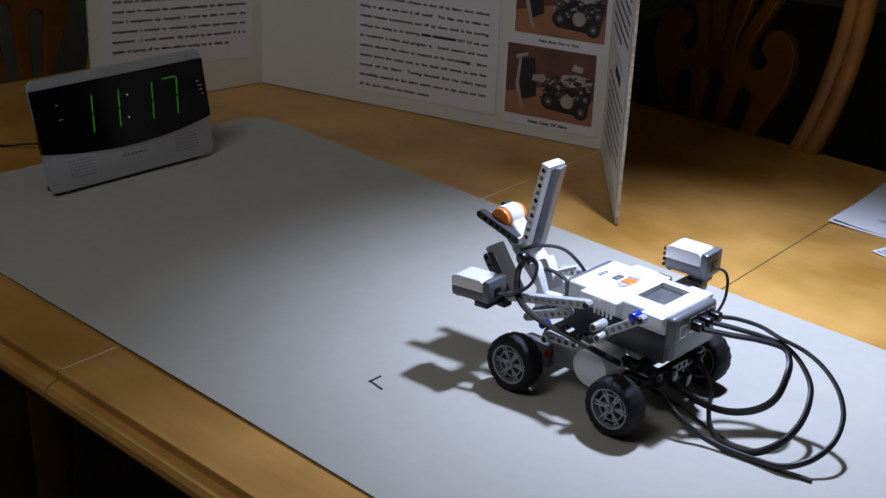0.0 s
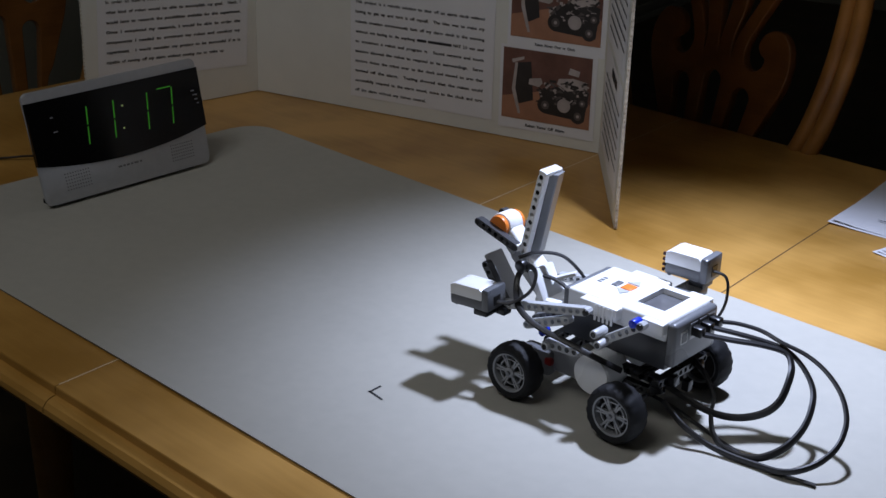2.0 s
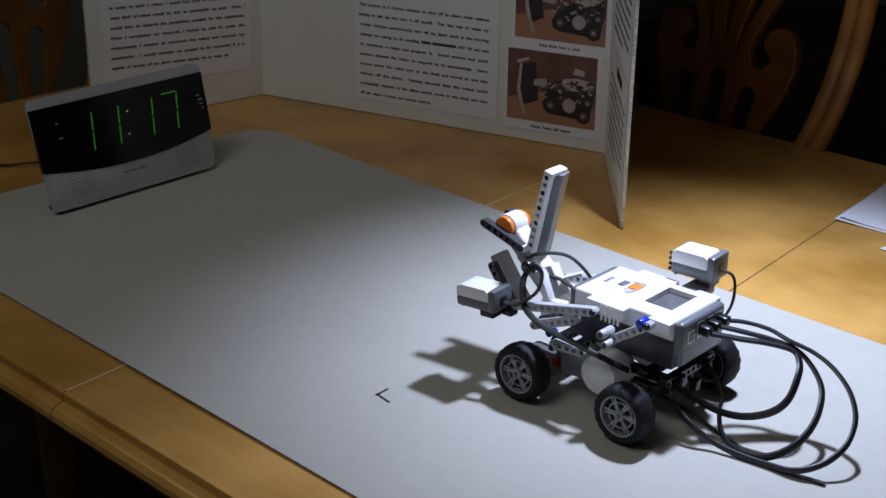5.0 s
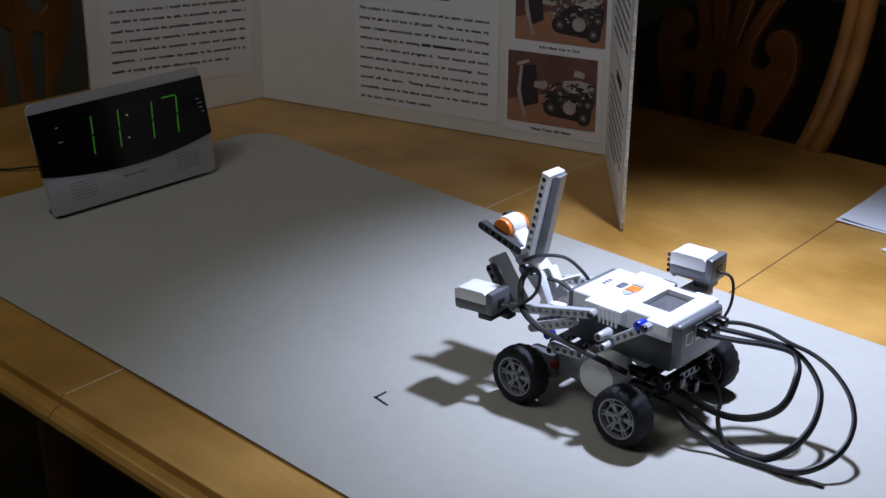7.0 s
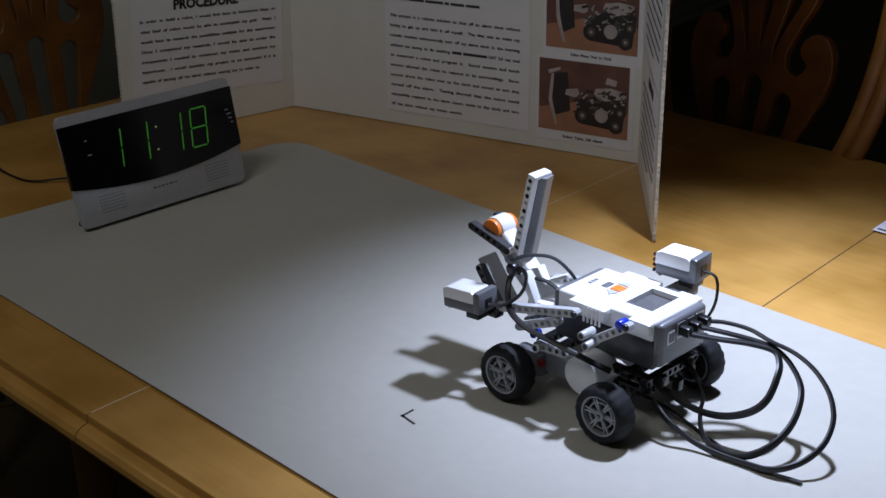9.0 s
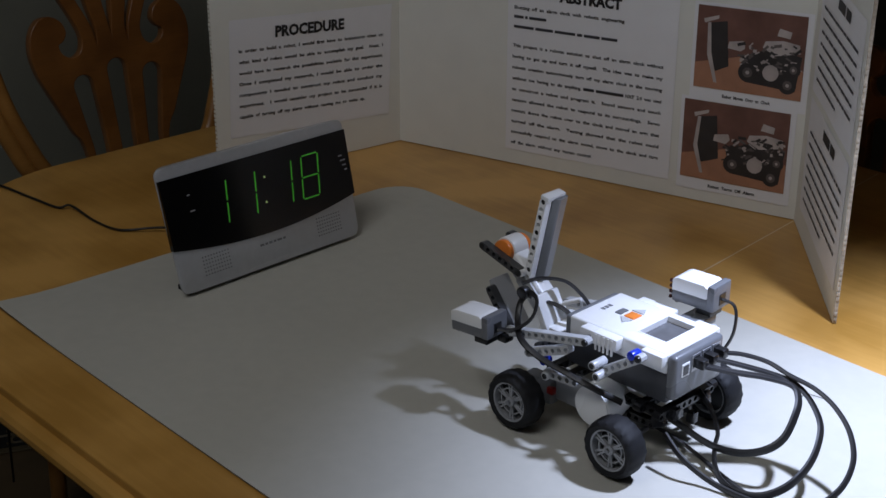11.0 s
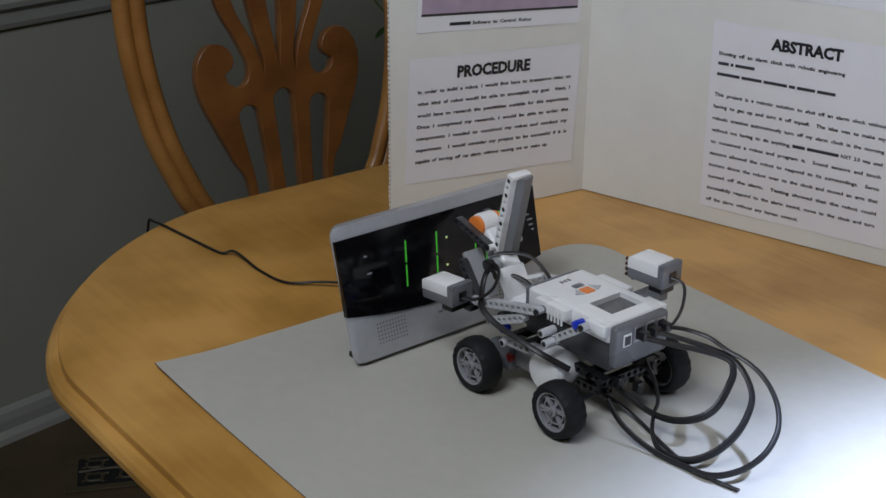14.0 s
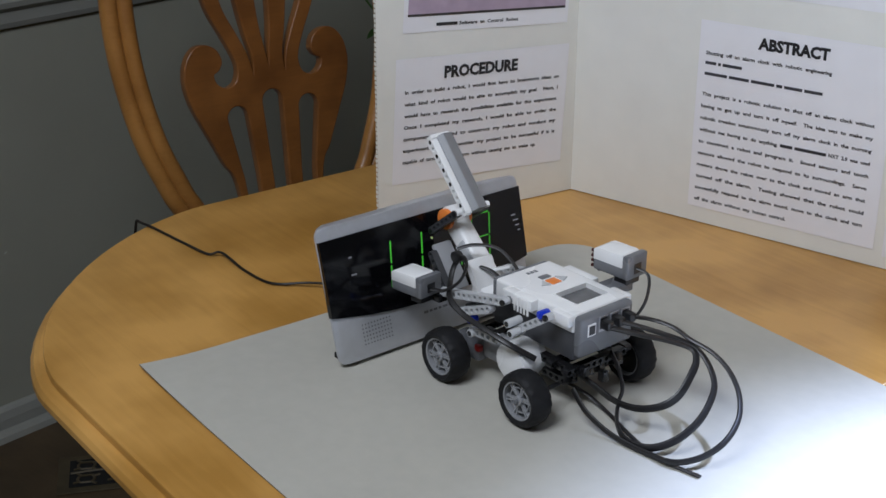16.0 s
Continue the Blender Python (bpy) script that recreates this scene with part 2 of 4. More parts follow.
def text_mesh(s, width, height, bold=0.0):
    """Letters as a flat mesh, fitted to the given width and to a capital height."""
    cu = bpy.data.curves.new("letters", "FONT")
    cu.body, cu.size, cu.offset, cu.resolution_u = s, 1.0, bold, 2
    ob = bpy.data.objects.new("letters", cu)
    scene.collection.objects.link(ob)
    bpy.context.view_layer.update()
    me = bpy.data.meshes.new_from_object(ob)
    bpy.data.objects.remove(ob)
    bpy.data.curves.remove(cu)
    xs = [v.co.x for v in me.vertices]
    x0, x1 = min(xs), max(xs)
    sx = width / (x1 - x0) if width else height / 0.7
    for v in me.vertices:
        v.co = Vector(((v.co.x - x0) * sx, v.co.y * height / 0.7, 0.0))
    return me


def letters(parent, s, x, y, width, height, mat=INK, bold=0.0, z=0.0013, name="text_line"):
    me = text_mesh(s.replace(" ", "  "), width, height, bold)
    me.name = name
    me.materials.append(mat)
    ob = new(name, me)
    ob.parent = parent
    ob.matrix_basis = pose(x, y, z)
    return ob


def bars(parent, x, y, width, height, words, mat=INK, z=0.0013, name="text_bar"):
    """A line of print that cannot be read: short bars, one a word."""
    bm = bmesh.new()
    total = sum(words) + 0.35 * (len(words) - 1) * 2
    u = width / total
    px = x
    for w in words:
        vs = [bm.verts.new(p) for p in ((px, y, z), (px + w * u, y, z), (px + w * u, y + height, z), (px, y + height, z))]
        bm.faces.new(vs)
        px += (w + 0.7) * u
    return part(name, bm, mat, parent)


# ---- room ----
WEST = pose(-1.20, -0.15, 0, 0, 0, -5.2)      # local y runs along the wall, local x into the room


def structure(name, bm, mat, label, category, m=None, smooth=False):
    ob = link(name, bm, mat, None, "", smooth, m)
    return tagged(ob, label, category, "", "structure")


structure("floor", boxm(-2.6, 4.2, -4.2, 5.4, -0.80, -0.752), FLOOR, "brown wooden floor of a dim dining room", "floor")
structure("ceiling", boxm(-2.6, 4.2, -4.2, 5.4, 1.70, 1.76), CEIL, "plain painted ceiling", "ceiling")
structure("wall_west", boxm(-0.10, 0.0, -4.2, 5.4, -0.752, 1.70), WALL, "grey-green painted wall with a chair rail", "wall", WEST)
structure("wall_north", boxm(-2.4, 4.0, 5.0, 5.1, -0.752, 1.70), WALL, "grey-green painted wall in the dark", "wall")
structure("wall_south", boxm(-2.4, 4.0, -4.0, -3.9, -0.752, 1.70), WALL, "grey-green painted wall", "wall")
structure("wall_east", boxm(3.8, 3.9, -4.0, 5.1, -0.752, 1.70), WALL, "grey-green painted wall", "wall")


def moulding(profile, y0, y1):
    bm = bmesh.new()
    prism(bm, profile, y0, y1)
    return bm


structure("chair_rail", moulding([(0, 0.061), (0.010, 0.064), (0.014, 0.074), (0.014, 0.094), (0.026, 0.104), (0.028, 0.114), (0.022, 0.120), (0, 0.122)], -4.0, 5.2), TRIM,
          "moulded painted chair rail along the wall", "chair rail", WEST)
structure("baseboard", moulding([(0, -0.752), (0.016, -0.752), (0.016, -0.712), (0.012, -0.696), (0.006, -0.690), (0, -0.688)], -4.0, 5.2), TRIM,
          "painted baseboard at the foot of the wall", "baseboard", WEST)
# quarter round in front of the baseboard
structure("trim", moulding([(0.016, -0.752), (0.034, -0.752), (0.031, -0.740), (0.024, -0.734), (0.016, -0.732)], -4.0, 5.2), TRIM, "quarter-round floor trim", "trim", WEST)


def floor_vent():
    v = thing("floor_vent", pose(-0.890, -0.100, -0.752, 0, 0, 50), "beige metal floor register with a black scroll pattern", "floor vent")
    part("plate", boxm(-0.15, 0.15, -0.065, 0.065, 0.0, 0.004, 0.0015), VENT_M, v)
    part("opening", boxm(-0.128, 0.128, -0.048, 0.048, 0.0035, 0.0050), VENT_D, v)
    bm = bmesh.new()
    for i in range(4):
        for j in (-1, 1):
            cx, cy = -0.096 + i * 0.064, 0.024 * j
            ring = [(cx + 0.016 * math.cos(k * 0.7854), cy + 0.013 * math.sin(k * 0.7854) * (1.2 if k % 2 else 0.9), 0.006) for k in range(9)]
            tube(bm, ring, 0.0030, 5, 0.6, 3)
            for a in (0.6, 2.2, 3.8, 5.4):
                d = (math.cos(a), math.sin(a))
                tube(bm, [(cx + 0.016 * d[0], cy + 0.014 * d[1], 0.006), (cx + 0.025 * d[0] + 0.004 * d[1], cy + 0.019 * d[1], 0.006), (cx + 0.031 * d[0], cy + 0.0235 * d[1] - 0.003 * d[0], 0.006)], 0.0030, 5, 0.6, 3)
    tube(bm, [(-0.126, 0.0, 0.006), (-0.064, 0.004, 0.006), (0, -0.004, 0.006), (0.064, 0.004, 0.006), (0.126, 0, 0.006)], 0.0034, 5, 0.6, 4)
    part("scrollwork", bm, VENT_M, v)


floor_vent()

# ---- table ----
AXIS = -15.07
TABLE = pose(0, 0, 0, 0, 0, AXIS)                # local x along the table, local y across it


def table_outline(inset):
    s0, s1, q0, q1, r = -0.267 + inset, 2.05 - inset, -0.815 + inset, 0.425 - inset, 0.375 - inset
    out = []
    for cx, cy, a0 in ((s0 + r, q0 + r, 180), (s1 - r, q0 + r, 270), (s1 - r, q1 - r, 0), (s0 + r, q1 - r, 90)):
        for k in range(19):
            a = radians(a0 + 5 * k)
            c, s = math.cos(a), math.sin(a)
            e = 1.2
            out.append((cx + r * math.copysign(abs(c) ** e, c), cy + r * math.copysign(abs(s) ** e, s)))
    return out


def dining_table():
    t = thing("dining_table", TABLE, "honey oak dining table with rounded corners and a moulded edge", "table")
    prof = [(0.30, -0.0), (0.0165, 0.0), (0.0158, -0.0012), (0.0156, -0.0090), (0.0105, -0.0098), (0.0045, -0.0122), (0.0006, -0.0170), (0.0, -0.023), (0.004, -0.030), (0.013, -0.034), (0.030, -0.036), (0.30, -0.036)]
    full = bmesh.new()
    rings = [[full.verts.new((x, y, z)) for x, y in table_outline(i)] for i, z in prof]
    n = len(rings[0])
    for a, b in zip(rings, rings[1:]):
        for k in range(n):
            full.faces.new((a[k], a[(k + 1) % n], b[(k + 1) % n], b[k]))
    full.faces.new(rings[0])
    full.faces.new(rings[-1][::-1])
    bmesh.ops.recalc_face_normals(full, faces=full.faces)
    # leaves, cut along the slightly skewed joints
    cuts = [(0.603, -0.083), (0.980, -0.083), (1.36, -0.083)]
    g = 0.0006
    for i in range(4):
        bm = full.copy()
        for j, side in ((i - 1, 1), (i, -1)):
            if 0 <= j < 3:
                s, k = cuts[j]
                nv = Vector((1, -k, 0)).normalized() * side
                geom = bm.verts[:] + bm.edges[:] + bm.faces[:]
                cut = bmesh.ops.bisect_plane(bm, geom=geom, plane_co=Vector((s, 0, 0)) + nv * g, plane_no=nv, clear_inner=True)
                edges = [e for e in cut["geom_cut"] if isinstance(e, bmesh.types.BMEdge)]
                bmesh.ops.holes_fill(bm, edges=edges, sides=0)
        part("table_leaf", bm, OAK, t, "honey oak table leaf")
    full.free()
    for j, (s, k) in enumerate(cuts[:2]):
        bm = bmesh.new()
        a, b, w = -0.7945, 0.40, 0.0009
        vs = [bm.verts.new(p) for p in ((s + k * a - w, a, 0.0002), (s + k * a + w, a, 0.0002), (s + k * b + w, b, 0.0002), (s + k * b - w, b, 0.0002))]
        bm.faces.new(vs)
        part("leaf_joint", bm, (SEAM, SEAM_DARK)[j], t)
    bm = bmesh.new()
    box(bm, -0.10, 1.90, -0.58, -0.56, -0.12, -0.036)
    box(bm, -0.10, 1.90, 0.25, 0.27, -0.12, -0.036)
    box(bm, -0.10, -0.08, -0.56, 0.25, -0.12, -0.036)
    box(bm, 1.88, 1.90, -0.56, 0.25, -0.12, -0.036)
    part("apron", bm, OAK_EDGE, t)
    for x, y in ((0.06, -0.47), (1.80, -0.47), (0.0, 0.21), (1.80, 0.21)):
        bm = bmesh.new()
        lathe(bm, [(0.001, 0), (0.04, 0), (0.04, 0.10), (0.026, 0.13), (0.036, 0.24), (0.030, 0.45), (0.022, 0.62), (0.028, 0.665), (0.020, 0.7155), (0.001, 0.7155)], 20, pose(x, y, -0.036, -90, 0, 0))
        part("leg", bm, OAK_EDGE, t, smooth=True)
    return t


dining_table()

# grey poster board on the table, its near corner curled up a little
MAT = pose(0, 0, 0, 0, 0, -15.6)


def poster_mat():
    t = thing("poster_board", MAT, "grey-beige poster board lying flat on the table", "poster board")
    x0, x1, y0, y1, rc = 0.1405, 1.74, -0.7185, -0.1170, 0.05
    skew = -0.016                            # skews the far edge to fit the camera's view
    bm = bmesh.new()
    nx, ny = 64, 24
    grid = []
    for i in range(nx + 1):
        u = (i / nx) ** 1.5
        x = x0 + (x1 - x0) * u
        # the far corner is cut round
        cut = rc - math.sqrt(max(0.0, rc * rc - max(0.0, rc - (x - x0)) ** 2))
        far = y1 + skew * min(1.0, (x - x0) / 0.75) - cut
        col = []
        for j in range(ny + 1):
            y = y0 + (far - y0) * (j / ny)
            d = math.hypot(x - x0, (y - y0) * 1.6)
            lift = 0.0042 * max(0.0, 1 - d / 0.16) ** 2 + 0.0014 * max(0.0, 1 - (y - y0) / 0.05) * (0.6 + 0.4 * math.sin(9 * x + 1))
            col.append((bm.verts.new((x, y, 0.0018 + lift)), bm.verts.new((x, y, 0.0004 + lift))))
        grid.append(col)
    for i in range(nx):
        for j in range(ny):
            a, b, c, d = grid[i][j], grid[i + 1][j], grid[i + 1][j + 1], grid[i][j + 1]
            bm.faces.new((a[0], b[0], c[0], d[0]))
            bm.faces.new((a[1], d[1], c[1], b[1]))
    rim = [(grid[i][0], grid[i + 1][0]) for i in range(nx)] + [(grid[nx][j], grid[nx][j + 1]) for j in range(ny)]
    rim += [(grid[i + 1][ny], grid[i][ny]) for i in range(nx)] + [(grid[0][j + 1], grid[0][j]) for j in range(ny)]
    for a, b in rim:
        f = bm.faces.new((a[0], a[1], b[1], b[0]))
        f.material_index = 1
    part("sheet", bm, (MAT_GREY, MAT_EDGE_SHADE), t, smooth=True)
    # pen arrows that mark where the wheels start and turn
    for tip, ends, w in (((0.703, -0.802), ((0.706, -0.787), (0.721, -0.810)), 0.0013), ((0.7697, -0.4449), ((0.7919, -0.4470), (0.7652, -0.4596)), 0.0006)):
        bm = bmesh.new()
        p0 = MAT.inverted() @ Vector((*tip, 0))
        for end in ends:
            e = MAT.inverted() @ Vector((*end, 0))
            d = (e - p0).normalized()
            nrm = Vector((-d.y, d.x, 0)) * w
            tail = p0 - d * 0.002
            bm.faces.new([bm.verts.new((p.x, p.y, 0.0021)) for p in (tail - nrm, e - nrm, e + nrm, tail + nrm)])
        part("pen_mark", bm, INK, t, "black pen arrow mark")
    return t


poster_mat()

# ---- display board ----
LEFT = pose(0, 0, 0.0, 90, 0, 69.07)             # local x towards the fold (0 at the fold), local y up, local z out of the board
CENTRE = pose(0, 0, 0.0, 90, 0, 0)
RIGHT = pose(0.61, 0, 0.0, 90, 0, -64.04)


def display_board():
    t = thing("display_board", pose(0, 0, 0), "white tri-fold cardboard display board standing on the table", "display board")
    for name, m, x0, x1 in (("left_panel", LEFT, -0.307, -0.0001), ("centre_panel", CENTRE, 0.0, 0.61), ("right_panel", RIGHT, 0.0001, 0.305)):
        bm = boxm(x0, x1, 0.001, 0.914, -0.004, 0.0)
        bm.normal_update()
        for f in bm.faces:
            if abs(f.normal.z) < 0.5:
                f.material_index = 1
        ob = part(name, bm, (FOAM, FOAM_EDGE), t, m=m)
    # flutes of the corrugated edge
    bm = bmesh.new()
    rnd = random.Random(2)
    for k in range(150):
        y = 0.004 + k * 0.006
        w = rnd.uniform(0.0002, 0.0012)
        box(bm, 0.305, 0.305 + w, y, y + 0.0035, -0.0036, -0.0004)
    tagged(part("corrugated_edge", bm, FOAM_EDGE, t, "torn brown corrugated edge", m=RIGHT), kind="stuff")
    bm = bmesh.new()
    for k in range(150):
        y = 0.004 + k * 0.006
        w = rnd.uniform(0.0002, 0.0014)
        box(bm, -0.307 - w, -0.307, y, y + 0.004, -0.0036, -0.0004)
    tagged(part("corrugated_edge", bm, FOAM, t, m=LEFT), kind="stuff")


display_board()


def page(name, base, x, y, w, h, turn, label, category, group=""):
    """A sheet on a panel: x, y of its lower left corner in the panel."""
    t = thing(name, base @ pose(x, y, 0.0, 0, 0, turn), label, category, group)
    bm = bmesh.new()
    nx, ny = 14, 10
    g = []
    rnd = random.Random(len(label))
    ph = rnd.uniform(0, 6)
    for j in range(ny + 1):
        for i in range(nx + 1):
            u, v = i / nx, j / ny
            edge = min(u, 1 - u, v, 1 - v)
            z = 0.0005 + (0.0004 + 0.0004 * math.sin(9 * u + ph)) * max(0.0, 0.08 - edge) / 0.08
            g.append(bm.verts.new((u * w, v * h, z)))
    for j in range(ny):
        for i in range(nx):
            k = j * (nx + 1) + i
            bm.faces.new((g[k], g[k + 1], g[k + nx + 2], g[k + nx + 1]))
    part("sheet", bm, PAPER, t, smooth=True)
    return t


PAGES = "sheets pasted on the display board"


def procedure_page():
    t = page("procedure_sheet", LEFT, -0.287, 0.060, 0.266, 0.164, -2.7, "white printed sheet headed PROCEDURE with seven lines", "printed sheet", PAGES)
    W, H = 0.266, 0.164
    letters(t, "PROCEDURE", 0.071, H - 0.0285, 0.113, 0.0145, bold=0.045, name="heading")
    lines = ["In order to build a robot, I would first have to brainstorm ideas on", "what kind of robot would be able to accomplish my goal.  Next, I",
             "would have to research the possibilities available for this experiment.", "Once I completed my research, I would be able to order the",
             "components I needed to construct my robot and conduct my", "experiment.  I would consider my project to be successful if it is",
             "capable of turning off my alarm without causing me to wake up."]
    for i, s in enumerate(lines):
        letters(t, s, 0.014, H - 0.0455 - 0.0153 * i, 0.238 if i < 6 else 0.208, 0.0045, bold=0.024)


procedure_page()


def abstract_page():
    W, H = 0.252, 0.247
    t = page("abstract_sheet", CENTRE, 0.182, 0.022, W, H, 0.2, "white printed sheet headed ABSTRACT above dense text", "printed sheet", PAGES)
    letters(t, "ABSTRACT", 0.079, 0.2215, 0.092, 0.0135, bold=0.05, name="heading")
    letters(t, "Shutting off an alarm clock with robotic engineering", 0.010, 0.204, 0.166, 0.0045, bold=0.024)
    bars(t, 0.010, 0.1915, 0.050, 0.0038, [4, 1, 7], INK_GREY)
    bars(t, 0.010, 0.1775, 0.157, 0.0038, [8, 7, 8, 2, 6, 6], INK_GREY)
    lines = ["This project is a robotic solution to shut off an alarm clock without", "having to get up and turn it off myself.  The idea was to make my",
             "robotic creation autonomously turn off my alarm clock in the morning", None, "to construct a robot and program it.  Sound sensors and touch",
             "sensors allowed the robot to respond to its surroundings.  Servo", "motors drove the robot over to the clock and moved an arm that",
             "turned off the alarm.  Testing showed that the robot could", "successfully respond to the alarm sound, move to the clock and turn", "off the alarm without any human control."]
    for i, s in enumerate(lines):
        y = 0.1505 - 0.0157 * i
        if s is None:
            letters(t, "without me having to do anything.", 0.009, y, 0.108, 0.0045, bold=0.024)
            bars(t, 0.120, y, 0.060, 0.0040, [4, 10], INK_GREY)
            letters(t, "NXT 2.0 was used", 0.183, y, 0.052, 0.0045, bold=0.024)
        else:
            letters(t, s, 0.009, y, 0.226 if i < 9 else 0.128, 0.0045, bold=0.024)


abstract_page()


def poly(parent, name, pts, mat, z):
    bm = bmesh.new()
    bm.faces.new([bm.verts.new((x, y, z)) for x, y in pts])
    return part(name, bm, mat, parent)


def disc(parent, name, x, y, r, mat, z):
    return poly(parent, name, [(x + r * math.cos(a * math.pi / 9), y + r * math.sin(a * math.pi / 9)) for a in range(18)], mat, z)


def robot_photo(x, y, label, caption, lean, seed):
    """A printed snapshot of the wheeled toy in front of the clock, with its caption."""
    t = page("photo_print", CENTRE, x - 0.005, y - 0.016, 0.155, 0.127, 0.4, label, "photo print", "photo prints on the display board")
    ox, oy, w, h = 0.005, 0.016, 0.1425, 0.107
    z = 0.0015
    poly(t, "picture", [(ox, oy), (ox + w, oy), (ox + w, oy + h), (ox, oy + h)], PH_BROWN, z)
    poly(t, "picture_table", [(ox, oy), (ox + w, oy), (ox + w, oy + h * 0.36), (ox + w * 0.5, oy + h * 0.46), (ox, oy + h * 0.30)], PH_TABLE, z + 0.00015)
    k = lambda u, v: (ox + u * w, oy + v * h)
    rng = random.Random(seed)
    poly(t, "picture_clock", [k(0.11, 0.40), k(0.20, 0.22), k(0.34 + lean, 0.30), k(0.30 + lean, 0.84), k(0.14 + lean, 0.80)], PH_DARK, z + 0.0003)
    poly(t, "picture_edge", [k(0.11, 0.42), k(0.19, 0.08), k(0.22, 0.08), k(0.15, 0.44), k(0.15 + lean, 0.80), k(0.12 + lean, 0.80)], PH_LIGHT, z + 0.0004)
    poly(t, "picture_edge", [k(0.08 + lean, 0.84), k(0.22 + lean, 0.90), k(0.22 + lean, 0.86), k(0.09 + lean, 0.79)], PH_LIGHT, z + 0.0004)
    poly(t, "picture_shadow", [k(0.42, 0.44), k(0.48, 0.14), k(0.94, 0.10), k(0.98, 0.52), k(0.74, 0.60)], PH_DARK, z + 0.0003)
    poly(t, "picture_body", [k(0.62, 0.58), k(0.74, 0.50), k(0.96, 0.56), k(0.95, 0.66), k(0.80, 0.69), k(0.64, 0.66)], PH_LIGHT, z + 0.0005)
    poly(t, "picture_sensor", [k(0.74, 0.74), k(0.86, 0.72), k(0.87, 0.80), k(0.76, 0.83)], PH_LIGHT, z + 0.0005)
    poly(t, "picture_arm", [k(0.30, 0.52), k(0.42, 0.50), k(0.46, 0.56), k(0.44, 0.63), k(0.31, 0.60)], PH_LIGHT, z + 0.0005)
    # the clutter of beams and pins in the print, light and dark
    for name, mat, n, up in (("picture_beam", PH_LIGHT, 26, 0.00055), ("picture_gap", PH_DARK, 30, 0.0006), ("picture_grey", PH_MID, 22, 0.00058)):
        bm = bmesh.new()
        for i in range(n):
            u = rng.uniform(0.42, 0.95)
            v = 0.42 + rng.uniform(-0.14, 0.20) + 0.08 * (u - 0.6)
            a, ln, th = rng.uniform(-0.6, 0.9), rng.uniform(0.003, 0.011), rng.uniform(0.0008, 0.0020)
            c, q = math.cos(a), math.sin(a)
            x, y = ox + u * w, oy + v * h
            bm.faces.new([bm.verts.new((min(max(x + c * e * ln / 2 - q * g * th, ox), ox + w), y + q * e * ln / 2 + c * g * th, z + up + 0.000002 * i)) for e, g in ((-1, -1), (1, -1), (1, 1), (-1, 1))])
        tagged(part(name, bm, mat, t), kind="stuff")
    for u, v, r in ((0.50, 0.26, 0.0125), (0.87, 0.17, 0.0115), (0.94, 0.36, 0.0095)):
        disc(t, "picture_wheel", ox + u * w - (0.004 if u > 0.9 else 0), oy + v * h, r, PH_DARK, z + 0.0008)
        disc(t, "picture_rim", ox + u * w - (0.004 if u > 0.9 else 0), oy + v * h, r * 0.52, PH_MID, z + 0.0009)
        disc(t, "picture_hub", ox + u * w - (0.004 if u > 0.9 else 0), oy + v * h, r * 0.2, PH_LIGHT, z + 0.0010)
    disc(t, "picture_motor", ox + 0.71 * w, oy + 0.29 * h, 0.0105, PH_LIGHT, z + 0.0008)
    letters(t, caption, 0.045, 0.0055, 0.064, 0.0042, bold=0.03, name="caption")


robot_photo(0.4505, 0.0325, "printed photo of the toy robot pressing the clock", "Robot Turns Off Alarm", 0.02, 5)
robot_photo(0.4595, 0.1575, "printed photo of the toy robot nearing the clock", "Robot Moves Over to Clock", -0.02, 9)


def plain_photo(base, x, y, w, h, turn, mat, caption, label, cap_x, cap_w, bar=()):
    t = page("photo_print", base, x, y, w, h, turn, label, "photo print", "photo prints on the display board")
    poly(t, "picture", [(0.006, 0.020), (w - 0.006, 0.020), (w - 0.006, h - 0.006), (0.006, h - 0.006)], mat, 0.0010)
    poly(t, "picture_band", [(0.006, 0.020), (w - 0.006, 0.020), (w - 0.006, 0.023), (0.006, 0.023)], PH_DARK, 0.0012)
    if bar:
        bars(t, cap_x - 0.034, 0.007, 0.031, 0.0040, bar, INK)
    letters(t, caption, cap_x, 0.007, cap_w, 0.0042, bold=0.03, name="caption")


plain_photo(LEFT, -0.270, 0.256, 0.252, 0.19, -3.6, PH_LILAC, "Software to Control Robot", "printed lilac screen photo with a caption below", 0.082, 0.090, (10,))
plain_photo(CENTRE, 0.196, 0.308, 0.225, 0.17, 0.3, PH_SKY, "Anti-Alarm Robot", "printed pinkish photo with a caption below", 0.075, 0.068)


def wing_pages():
    for y, label in ((0.032, "white printed sheet with a short black heading on the side panel"), (0.186, "second white printed sheet higher on the side panel")):
        t = page("wing_sheet", RIGHT, 0.035, y, 0.255, 0.145, 0.0, label, "printed sheet", PAGES)
        bars(t, 0.100, 0.122, 0.075, 0.0125, [5, 3], INK, name="heading_bar")
        rnd = random.Random(int(y * 1000))
        for i in range(7):
            n = rnd.randint(8, 11)
            bars(t, 0.018, 0.104 - 0.0145 * i, 0.215 if i < 6 else 0.13, 0.0036, [rnd.randint(2, 9) for _ in range(n)], INK_GREY)


wing_pages()


# ---- alarm clock ----
# near-black that paints the shade below the clock's front edge
CONTACT_SHADE = material("contact_shade_black", (0.012, 0.012, 0.012), 0.8)


